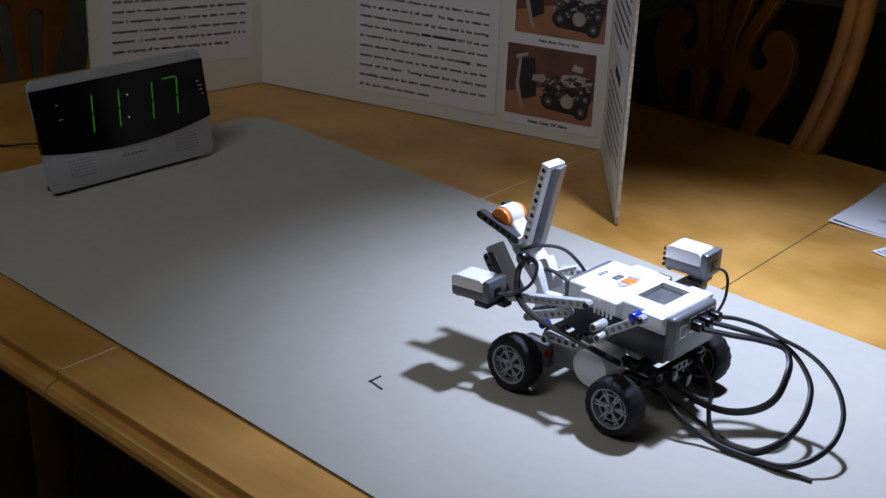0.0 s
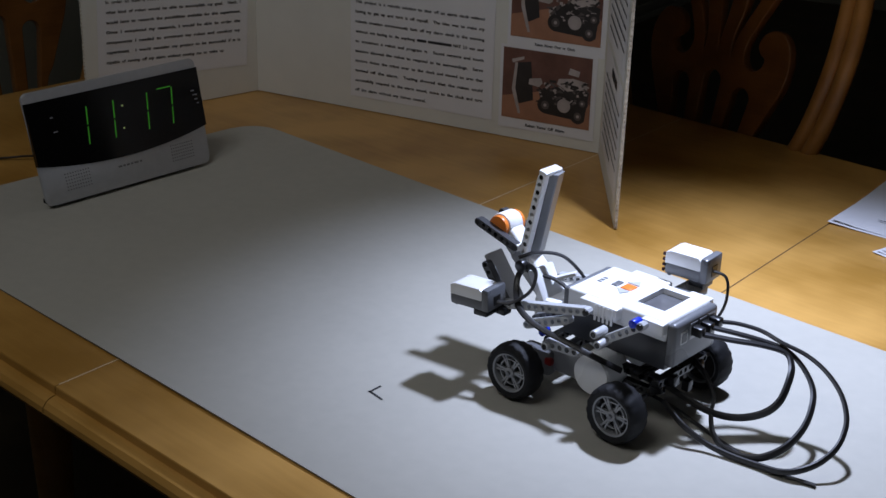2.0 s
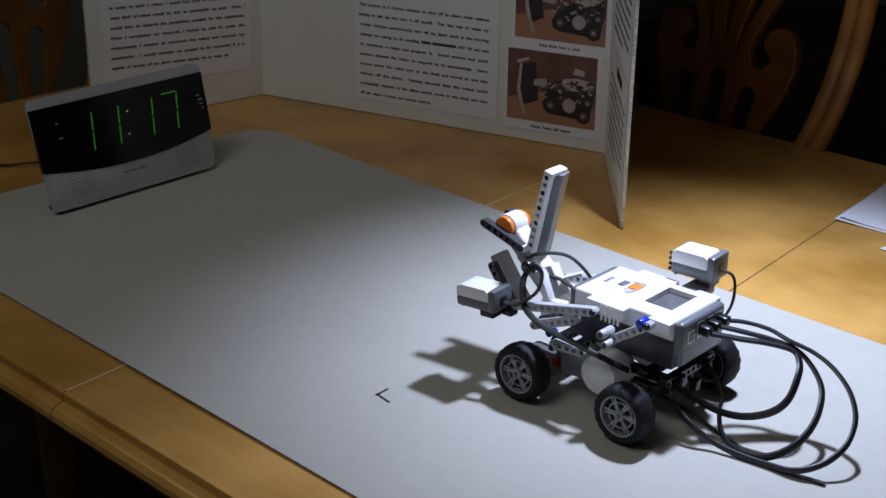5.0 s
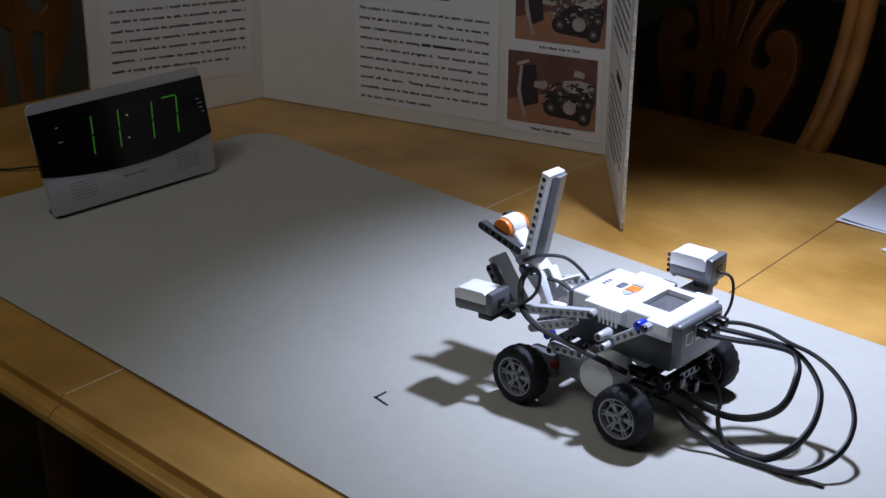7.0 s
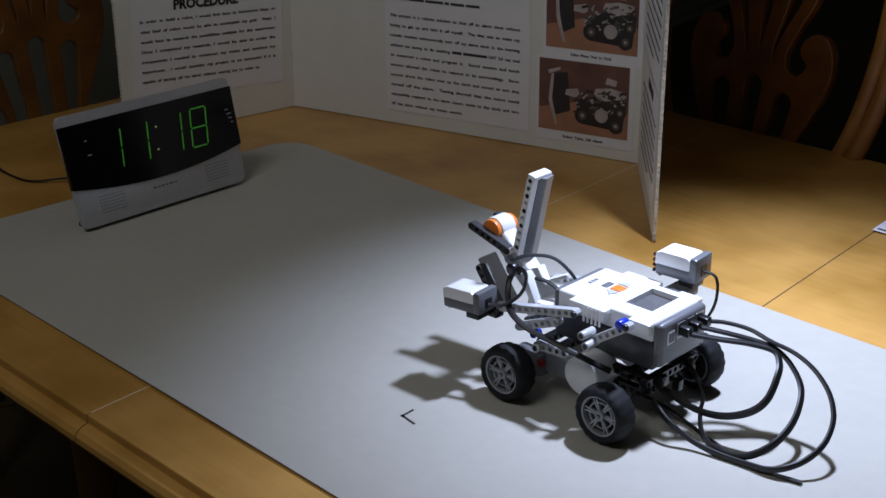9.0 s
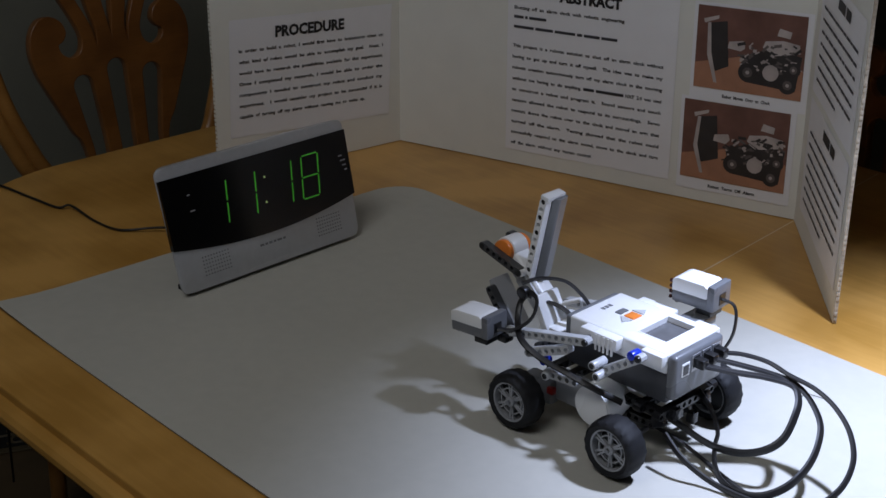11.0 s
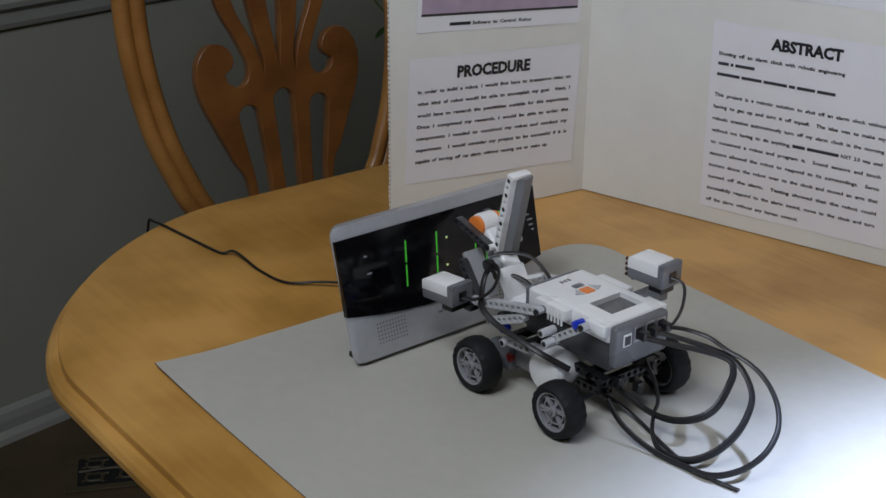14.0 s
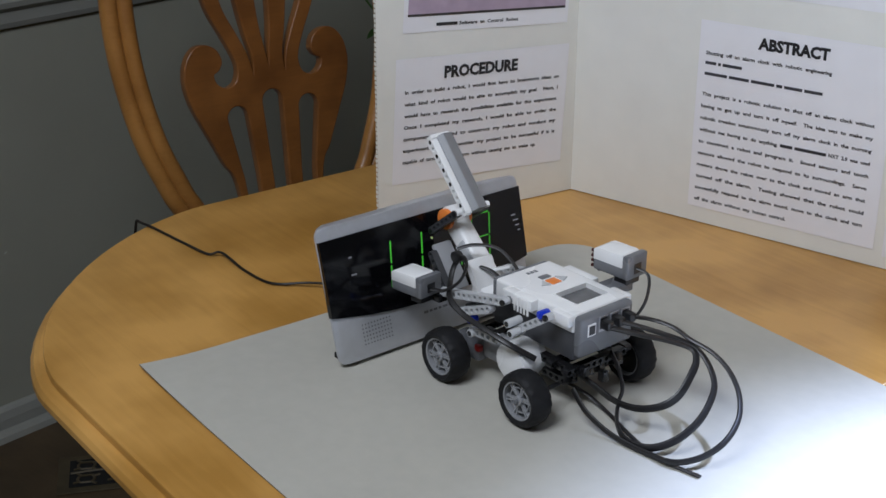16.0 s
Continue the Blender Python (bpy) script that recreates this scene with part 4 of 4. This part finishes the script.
def toy_robot():
    t = thing("toy_robot", pose(0.8984, -0.6826, 0.0018, 0, 0, 166.1), "white and grey building-kit robot on four wheels with cables", "robot")
    wheels = [wheel_part(t, x, y, 1 if y > 0 else -1) for x, y in ((WB, 0.0705), (-WB, 0.0705), (WB, -0.0745), (-WB, -0.0745))]

    # control brick
    x0, x1, yc, hw, zb, zt = -0.0835, 0.0425, -0.0113, 0.0370, 0.059, 0.1070
    bm = bmesh.new()
    box(bm, x0 + 0.009, x1 - 0.006, yc - hw, yc + hw, zt - 0.020, zt, 0.0030, 3)
    # sunken display window
    win = (-0.0588, -0.0285, yc - 0.0257, yc + 0.0173)
    for co, no in (((win[0], 0, 0), (1, 0, 0)), ((win[1], 0, 0), (1, 0, 0)), ((0, win[2], 0), (0, 1, 0)), ((0, win[3], 0), (0, 1, 0))):
        bmesh.ops.bisect_plane(bm, geom=bm.verts[:] + bm.edges[:] + bm.faces[:], plane_co=co, plane_no=no)
    bm.normal_update()
    hit = [f for f in bm.faces if f.normal.z > 0.9 and win[0] < f.calc_center_median().x < win[1] and win[2] < f.calc_center_median().y < win[3]]
    got = bmesh.ops.extrude_face_region(bm, geom=hit)
    bmesh.ops.translate(bm, vec=(0, 0, -0.0060), verts=[v for v in got["geom"] if isinstance(v, bmesh.types.BMVert)])
    bmesh.ops.delete(bm, geom=hit, context="FACES_ONLY")
    brick = part("control_brick", bm, LG_WHITE, t, "white control brick with display and buttons", True)
    part("lower_shell", boxm(x0 + 0.008, x1 - 0.004, yc - hw + 0.0006, yc + hw - 0.0006, zb, zt - 0.0195, 0.002), LG_SHADED, brick, "dark grey lower shell", True)
    part("rear_cap", boxm(x0, x0 + 0.0105, yc - hw + 0.001, yc + hw - 0.001, zb + 0.004, zt - 0.001, 0.0040, seg=3), LG_DARK, brick, "dark grey end with sockets", True)
    part("front_cap", boxm(x1 - 0.0085, x1, yc - hw + 0.001, yc + hw - 0.001, zb + 0.004, zt - 0.001, 0.0035, seg=3), LG_DARK, brick, "", True)
    for s in (1, -1):
        # white shoulders that reach out over the sides
        for xa, xb, out in ((-0.026, 0.016, 0.0095), (-0.074, -0.050, 0.0060)):
            ya, yb = sorted((yc + s * (hw - 0.003), yc + s * (hw + out)))
            part("side_tab", boxm(xa, xb, ya, yb, zt - 0.0125, zt - 0.0008, 0.0016), LG_WHITE, brick, "", True)
    for k in range(5):
        x = -0.004 - 0.0046 * k
        part("rib", boxm(x, x + 0.0023, yc + hw + 0.0085, yc + hw + 0.0101, zt - 0.018, zt - 0.0022, 0.0005), LG_WHITE, brick)
    part("display", boxm(-0.0586, -0.0287, yc - 0.0255, yc + 0.0171, zt - 0.0061, zt - 0.0050), LCD, brick, "dark grey display glass")
    bm = bmesh.new()
    for a in ((-0.0603, -0.0270, yc - 0.0274, yc - 0.0258), (-0.0603, -0.0270, yc + 0.0174, yc + 0.0190), (-0.0603, -0.0589, yc - 0.0258, yc + 0.0174), (-0.0284, -0.0270, yc - 0.0258, yc + 0.0174)):
        box(bm, *a, zt - 0.0055, zt + 0.0003)
    part("display_frame", bm, LG_WHITE, brick)
    part("enter_button", boxm(-0.0113, 0.0007, yc - 0.0092, yc + 0.0032, zt - 0.001, zt + 0.0011, 0.0008), LG_ORANGE, brick, "orange square button", True)
    part("exit_button", boxm(0.0042, 0.0112, yc - 0.0092, yc + 0.0032, zt - 0.001, zt + 0.0011, 0.0008), LG_DARK, brick, "dark grey button", True)
    for s in (1, -1):
        bm = bmesh.new()
        a = [bm.verts.new((x, yc - 0.003 + s * y, z)) for z in (zt - 0.001, zt + 0.0010) for x, y in ((-0.0113, 0.0085), (0.0022, 0.0085), (-0.0068, 0.0175))]
        for f in ((0, 1, 2), (3, 5, 4), (0, 1, 4, 3), (1, 2, 5, 4), (2, 0, 3, 5)):
            bm.faces.new([a[i] for i in f])
        part("arrow_button", bm, LG_GREY, brick, "light grey triangular button")
    bm = bmesh.new()
    for k, w in enumerate((0.0032, 0.0032, 0.0032)):
        y = yc + 0.004 - 0.005 * k
        box(bm, 0.0215, 0.0260, y - w / 2, y + w / 2, zt - 0.0005, zt + 0.0003)
    part("logo_mark", bm, LG_DARK, brick)
    # sockets at the rear end
    part("usb_socket", boxm(x0 - 0.0006, x0 + 0.002, yc + 0.0155, yc + 0.0265, zt - 0.023, zt - 0.010, 0.0006), LG_WHITE, brick, "white square socket")
    part("usb_hole", boxm(x0 - 0.0010, x0, yc + 0.0171, yc + 0.0249, zt - 0.0212, zt - 0.0120, 0.0002), LG_BLACK, brick)
    PORTS = (yc + 0.006, yc - 0.009, yc - 0.024)
    for y in PORTS:
        part("port", boxm(x0 - 0.0006, x0 + 0.002, y - 0.006, y + 0.006, zt - 0.022, zt - 0.006, 0.0005), SOCKET, brick, "metal-lined cable socket")
        part("port_hole", boxm(x0 - 0.0010, x0, y - 0.0045, y + 0.0045, zt - 0.019, zt - 0.008, 0.0002), LG_BLACK, brick)
        part("plug", boxm(x0 - 0.011, x0 + 0.001, y - 0.0042, y + 0.0042, zt - 0.018, zt - 0.009, 0.0012), LG_BLACK, brick, "black cable plug", True)

    # drive motors with their round white ends
    for s, y in ((1, 0.036), (-1, -0.048)):
        bm = bmesh.new()
        cyl(bm, 0.0200, (-0.013, y - s * 0.020, 0.0405), (-0.013, y + s * 0.0125, 0.0405), 32, bevel=0.002)
        mo = part("drive_motor", bm, LG_WHITE, t, "white motor with a round end", True)
        part("end_plate", cylm(0.0190, (-0.013, y + s * 0.0122, 0.0405), (-0.013, y + s * 0.0138, 0.0405), 32, bevel=0.0005), LG_WHITE, mo, "", True)
        bm = bmesh.new()
        box(bm, -0.004, 0.050, y - 0.008 - s * 0.008, y + 0.008 - s * 0.008, 0.020, 0.050, 0.005, 3)
        part("gear_housing", bm, LG_SOFT, mo, "grey gear housing", True)
        bm = bmesh.new()
        box(bm, 0.040, 0.074, y - 0.0075, y + 0.0075, 0.016, 0.042, 0.004)
        part("motor_nose", bm, LG_DARK, mo, "", True)
        part("axle", cylm(0.0024, (WB, y - s * 0.01, R), (WB, y + s * 0.030, R), 8), LG_BLACK, mo)
        part("axle", cylm(0.0024, (-WB, y - s * 0.01, R), (-WB, y + s * 0.030, R), 8), LG_BLACK, mo)

    # dark under-frame of beams
    for y in (0.030, -0.046):
        part("frame_beam", beamm(15, pose(-0.060, y - 0.012, 0.030)), LG_BLACK, t, "black beam")
        part("frame_beam", beamm(9, pose(-0.070, y - 0.009, 0.046)), LG_BLACK, t)
    for x in (-0.072, -0.050, 0.030, 0.052):
        bm = bmesh.new()
        beam(bm, 10, pose(x, 0.029, 0.047, 0, 0, -90))
        part("cross_beam", bm, LG_BLACK, t)
    for x, y, z in ((-0.066, 0.018, 0.036), (-0.070, 0.000, 0.040), (-0.064, -0.022, 0.034), (-0.074, -0.036, 0.042)):
        bm = bmesh.new()
        box(bm, -0.006, 0.006, -0.0045, 0.0045, -0.006, 0.006, 0.0012, m=pose(x, y, z, 15, 20, 10))
        part("connector", bm, LG_BLACK, t, "", True)
    for x, y, z in ((-0.078, 0.012, 0.046), (-0.076, -0.018, 0.030)):
        part("connector", boxm(x - 0.004, x + 0.004, y - 0.004, y + 0.004, z - 0.006, z + 0.005, 0.001), LG_BLACK, t, "", True)

    # beams along the near flank
    part("side_beam", beamm(13, beam_between((-0.004, 0.103), (0.094, 0.079), 0.049, 13)), LG_GREY, t, "light grey beam with round holes")
    part("side_beam", beamm(7, beam_between((0.016, 0.088), (0.072, 0.064), 0.050, 7)), LG_GREY, t, "light grey beam")
    part("side_beam", beamm(7, beam_between((-0.062, 0.107), (-0.016, 0.075), 0.046, 7)), LG_GREY, t, "slanted light grey beam")
    part("side_beam", beamm(5, beam_between((0.002, 0.0615), (0.040, 0.0585), 0.0535, 5)), LG_GREY, t, "light grey beam over the motor")
    part("side_beam", beamm(9, beam_between((0.004, 0.098), (0.070, 0.066), 0.034, 9)), LG_DARK, t)
    part("side_beam", beamm(13, beam_between((-0.004, 0.100), (0.094, 0.080), -0.040, 13)), LG_GREY, t, "light grey beam with round holes")
    part("side_beam", beamm(7, beam_between((-0.064, 0.100), (-0.016, 0.072), -0.056, 7)), LG_GREY, t)
    pin(t, -0.005, 0.0518, 0.0550, 0.103)
    for x, z in ((-0.0622, 0.1072), (-0.022, 0.079)):
        pin(t, x, 0.048, 0.0525, z)
    bm = bmesh.new()
    cyl(bm, 0.0042, (-0.0545, 0.040, 0.1075), (-0.0545, 0.0515, 0.1075), 14, bevel=0.0006)
    part("blue_pin", bm, LG_BLUE, t, "bright blue pin", True)
    part("blue_pin", cylm(0.0040, (0.043, 0.044, 0.0665), (0.043, 0.054, 0.0665), 14, bevel=0.0006), LG_BLUE, t, "bright blue pin", True)
    for x, z in ((-0.021, 0.089), (-0.026, 0.080), (0.033, 0.058)):
        bm = bmesh.new()
        cyl(bm, 0.0042, (x, 0.044, z), (x, 0.062, z), 14, bevel=0.0006)
        peg = part("peg", bm, LG_GREY, t, "light grey round peg", True)
        part("peg_hole", cylm(0.0028, (x, 0.0615, z), (x, 0.0623, z), 12), LG_BLACK, peg)

    # front sensor and rear sensor
    sensor(t, "front_sensor", pose(0.112, 0.066, 0.078, 0, 3, 4) @ Matrix.Diagonal((0.88, 0.86, 0.86, 1)), "white and grey box sensor at the front")
    part("sensor_bracket", boxm(0.086, 0.112, 0.046, 0.058, 0.070, 0.0785, 0.0015), LG_BLACK, t, "", True)
    sensor(t, "side_sensor", pose(-0.034, -0.078, 0.110, 0, 0, 4) @ Matrix.Diagonal((0.88, 0.88, 0.97, 1)), "white and grey box sensor beside the brick")
    part("sensor_bracket", boxm(-0.052, -0.030, -0.080, -0.046, 0.095, 0.1040, 0.0015), LG_DARK, t, "", True)

    # leaning arm motor with an orange hub
    px, py, pz = 0.140, -0.008, 0.133
    ux, uz = 0.066, 0.066
    ang = math.degrees(math.atan2(pz - uz, px - ux))
    ln = math.hypot(px - ux, pz - uz)
    M = pose(ux, py, uz, 0, -ang, 0)
    bm = bmesh.new()
    box(bm, -0.006, ln - 0.006, -0.0105, 0.0105, -0.0120, 0.0090, 0.004, 3, m=M)
    cyl(bm, 0.0128, (px, py - 0.0100, pz), (px, py + 0.0100, pz), 28, bevel=0.0015)
    motor = part("arm_motor", bm, LG_WHITE, t, "white leaning motor of the arm", True)
    for s in (1, -1):
        part("orange_hub", cylm(0.0112, (px, py + s * 0.0098, pz), (px, py + s * 0.0150, pz), 24, bevel=0.0008), LG_ORANGE, motor, "orange round hub", True)
    part("motor_side", boxm(0.010, ln - 0.030, 0.0100, 0.0128, -0.0095, 0.0060, 0.001, m=M), LG_GREY, motor, "", True)
    # upright grey plate in front of the motor
    part("grey_plate", beamm(6, beam_between((0.112, 0.066), (0.140, 0.103), 0.024, 6)), LG_MID, t, "dark grey beam with round holes")
    part("grey_plate", boxm(-0.004, 0.050, -0.012, 0.012, -0.003, 0.003, 0.002, m=beam_between((0.114, 0.066), (0.142, 0.103), 0.008, 6)), LG_SOFT, t, "grey plate", True)
    part("white_block", boxm(0.052, 0.080, -0.028, 0.020, 0.058, 0.082, 0.003), LG_WHITE, t, "white housing under the arm", True)
    part("white_block", boxm(-0.004, 0.004, -0.016, 0.016, -0.020, 0.020, 0.002, m=pose(0.076, 0.006, 0.090, 0, 28, 0)), LG_WHITE, t, "slanted white plate", True)

    part("white_plate", boxm(-0.010, 0.010, -0.008, 0.008, -0.0015, 0.0015, 0.0008, m=pose(0.066, -0.012, 0.098, 12, 20, 30)), LG_WHITE, t, "", True)
    part("red_connector", boxm(0.036, 0.044, 0.040, 0.046, 0.030, 0.037, 0.0012), LG_RED, t, "small red connector", True)
    # swinging arm: two dark levers and a hand of beams
    bm = bmesh.new()
    a, b = (0.020, 0.002), (-0.036, -0.014)
    beam(bm, 7, beam_between(a, b, 0.0188, 7))
    arm = part("arm", bm, LG_MID, t, "grey lever beam", False, pose(px, py, pz))
    part("lever", beamm(7, beam_between(a, b, -0.0188, 7)), LG_MID, arm, "grey lever beam")
    tilt = 12.0
    H = pose(-0.0335, 0, -0.016, 0, -tilt, 0)
    bm = bmesh.new()
    beam(bm, 11, H @ pose(0, 0.0118, 0, 0, -90, 0) @ pose(0, 0, 0, 0, 0, 0))
    part("hand_beam", bm, LG_WHITE, arm, "white beam with round holes")
    for nm, sec in (("hand_panel", [(0.0040, -0.0105), (0.0040, 0.0076), (-0.0045, 0.0076), (-0.0090, 0.0030), (-0.0062, -0.0105)]), ("hand_strip", [(-0.0090, 0.0030), (-0.0098, 0.0016), (-0.0072, -0.0108), (-0.0060, -0.0108)])):
        bm = bmesh.new()
        lo = [bm.verts.new(H @ Vector((x, y, -0.002))) for x, y in sec]
        hi = [bm.verts.new(H @ Vector((x, y, 0.0862))) for x, y in sec]
        bm.faces.new(lo)
        bm.faces.new(hi[::-1])
        for i in range(len(sec)):
            j = (i + 1) % len(sec)
            bm.faces.new((lo[i], hi[i], hi[j], lo[j]))
        part(nm, bm, LG_PANEL, arm, "grey folded panel")
    part("hand_cap", boxm(-0.0056, 0.0046, -0.0100, 0.0158, 0.0845, 0.0895, 0.0018, m=H), LG_WHITE, arm, "white end cap", True)
    part("cross_axle", cylm(0.0036, (-0.030, -0.022, -0.012), (-0.030, 0.022, -0.012), 12), LG_WHITE, arm)
    for k in (0, 6):
        q = beam_between(a, b, 0.0, 7) @ Vector((k * P, 0, 0))
        part("pin", cylm(0.0029, (q.x, 0.0225, q.z), (q.x, 0.0236, q.z), 12), LG_BLACK, arm)
    for k in (1, 4, 6, 8, 10):
        q = H @ pose(0, 0, 0, 0, -90, 0) @ Vector((k * P, 0, 0))
        part("pin", cylm(0.0027, (q.x, 0.0120, q.z), (q.x, 0.0152, q.z), 12), LG_BLACK, arm)

    # cables: round black leads from the sockets back under the frame
    def cable(pts, r=0.0028, flat=0.55, name="cable"):
        bm = bmesh.new()
        tube(bm, pts, r, 8, flat, 8)
        part(name, bm, BLACK_CORD, t, "black flat cable", True)

    zp = zt - 0.0135
    cable([(x0 - 0.006, PORTS[2], zp), (-0.102, -0.052, 0.090), (-0.122, -0.062, 0.086), (-0.143, -0.063, 0.081), (-0.165, -0.068, 0.075), (-0.187, -0.066, 0.067), (-0.208, -0.057, 0.056), (-0.222, -0.044, 0.044), (-0.228, -0.030, 0.034),
           (-0.229, -0.014, 0.025), (-0.223, 0.002, 0.016), (-0.212, 0.016, 0.010), (-0.198, 0.022, 0.006), (-0.179, 0.023, 0.004), (-0.153, 0.026, 0.004), (-0.127, 0.029, 0.008), (-0.103, 0.033, 0.020), (-0.080, 0.028, 0.032)], 0.0031, 0.6)
    cable([(x0 - 0.006, PORTS[1], zp), (-0.111, -0.037, 0.088), (-0.133, -0.056, 0.080), (-0.150, -0.064, 0.074), (-0.167, -0.063, 0.064), (-0.183, -0.054, 0.052), (-0.192, -0.037, 0.041), (-0.195, -0.019, 0.030), (-0.192, 0.0, 0.020),
           (-0.183, 0.013, 0.012), (-0.171, 0.020, 0.007), (-0.154, 0.023, 0.005), (-0.138, 0.020, 0.006), (-0.124, 0.012, 0.012), (-0.114, 0.0, 0.022), (-0.110, -0.009, 0.032), (-0.096, -0.018, 0.044), (-0.074, -0.030, 0.050)], 0.0040, 0.5)
    cable([(x0 - 0.006, PORTS[0], zp - 0.002), (-0.112, -0.025, 0.086), (-0.132, -0.045, 0.081), (-0.150, -0.058, 0.075), (-0.160, -0.053, 0.068), (-0.166, -0.040, 0.060), (-0.168, -0.023, 0.046), (-0.161, -0.011, 0.036), (-0.145, -0.003, 0.028),
           (-0.126, 0.001, 0.024), (-0.105, 0.002, 0.024), (-0.083, 0.004, 0.030), (-0.060, 0.008, 0.038)], 0.0044, 0.5)
    cable([(-0.056, -0.078, 0.121), (-0.068, -0.082, 0.117), (-0.074, -0.078, 0.104), (-0.074, -0.070, 0.086), (-0.062, -0.055, 0.058)], 0.0022)
    cable([(0.088, 0.066, 0.088), (0.074, 0.060, 0.090), (0.062, 0.050, 0.102), (0.064, 0.040, 0.116), (0.078, 0.034, 0.118), (0.088, 0.036, 0.106), (0.080, 0.048, 0.092), (0.060, 0.064, 0.086), (0.036, 0.066, 0.078), (0.004, 0.064, 0.073), (-0.020, 0.058, 0.066), (-0.040, 0.040, 0.052)], 0.0031)
    cable([(0.098, 0.024, 0.118), (0.088, 0.010, 0.122), (0.070, -0.006, 0.120), (0.052, -0.012, 0.108), (0.038, -0.014, 0.092)], 0.0029, 0.5)
    cable([(0.100, 0.022, 0.108), (0.086, 0.014, 0.102), (0.066, 0.004, 0.098), (0.040, 0.002, 0.086)], 0.0028, 0.6)
    cable([(-0.044, 0.006, 0.020), (-0.070, -0.004, 0.010), (-0.098, -0.004, 0.0024), (-0.140, 0.010, 0.0022), (-0.185, 0.020, 0.0022), (-0.229, 0.014, 0.0022)], 0.0026)
    knob = bmesh.new()
    cyl(knob, 0.0062, (0.086, 0.030, 0.116), (0.086, 0.038, 0.116), 16, bevel=0.001)
    part("cable_knot", knob, LG_BLACK, t, "", True)
    return t, wheels, arm, (px, py, pz)


ROBOT, WHEELS, ARM, PIVOT = toy_robot()


# ---- what moves ----
def motions():
    # the robot waits, hears the alarm, drives to the clock and stops against it
    z = 0.0018
    way = [(0.0, 0.8984, -0.6826, 166.1), (8.3, 0.8984, -0.6826, 166.1), (8.6, 0.8850, -0.6784, 166.0), (9.3, 0.8120, -0.6545, 166.0), (10.3, 0.7050, -0.6195, 166.0), (10.5, 0.6833, -0.6127, 166.0), (11.0, 0.6305, -0.5945, 165.9),
           (11.5, 0.5750, -0.5765, 165.9), (12.0, 0.5190, -0.5600, 166.0), (12.5, 0.4650, -0.5455, 165.9), (13.0, 0.4090, -0.5300, 165.9), (13.5, 0.3530, -0.5150, 166.2), (14.0, 0.3020, -0.5030, 166.9), (14.2, 0.2850, -0.4982, 167.0),
           (14.4, 0.2770, -0.4958, 167.1), (16.0, 0.2756, -0.4951, 167.1)]
    walk(ROBOT, [(s, pose(x, y, z, 0, 0, a)) for s, x, y, a in way])
    # wheels roll by the way covered
    done, rows, last = 0.0, [], way[0]
    marks = [(0.0, 0.0)]
    for row in way[1:]:
        done += math.hypot(row[1] - last[1], row[2] - last[2])
        marks.append((row[0], done))
        last = row
    times = [0.0, 8.3] + [8.3 + 0.25 * k for k in range(1, 25)] + [14.4, 16.0]
    for s in times:
        for (ta, da), (tb, db) in zip(marks, marks[1:]):
            if ta <= s <= tb:
                rows.append((s, math.degrees((da + (db - da) * (s - ta) / (tb - ta)) / R)))
                break
    for w in WHEELS:
        p = w.matrix_basis.translation.copy()
        walk(w, [(s, pose(*p, 0, a, 0)) for s, a in rows])
    # the arm slaps down on the clock and rises again
    swing = [(0.0, 0), (15.15, 0), (15.25, 8), (15.3, 20), (15.4, 66), (15.5, 120), (15.6, 121), (15.7, 110), (15.8, 90), (15.9, 71), (16.0, 54)]
    walk(ARM, [(s, pose(*PIVOT, 0, a, 0)) for s, a in swing])
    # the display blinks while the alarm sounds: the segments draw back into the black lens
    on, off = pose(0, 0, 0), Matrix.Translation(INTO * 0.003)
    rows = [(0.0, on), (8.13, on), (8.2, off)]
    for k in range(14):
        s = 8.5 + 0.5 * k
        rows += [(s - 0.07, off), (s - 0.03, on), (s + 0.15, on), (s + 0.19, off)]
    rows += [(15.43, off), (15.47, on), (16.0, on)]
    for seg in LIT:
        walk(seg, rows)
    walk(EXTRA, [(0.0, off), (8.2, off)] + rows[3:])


motions()
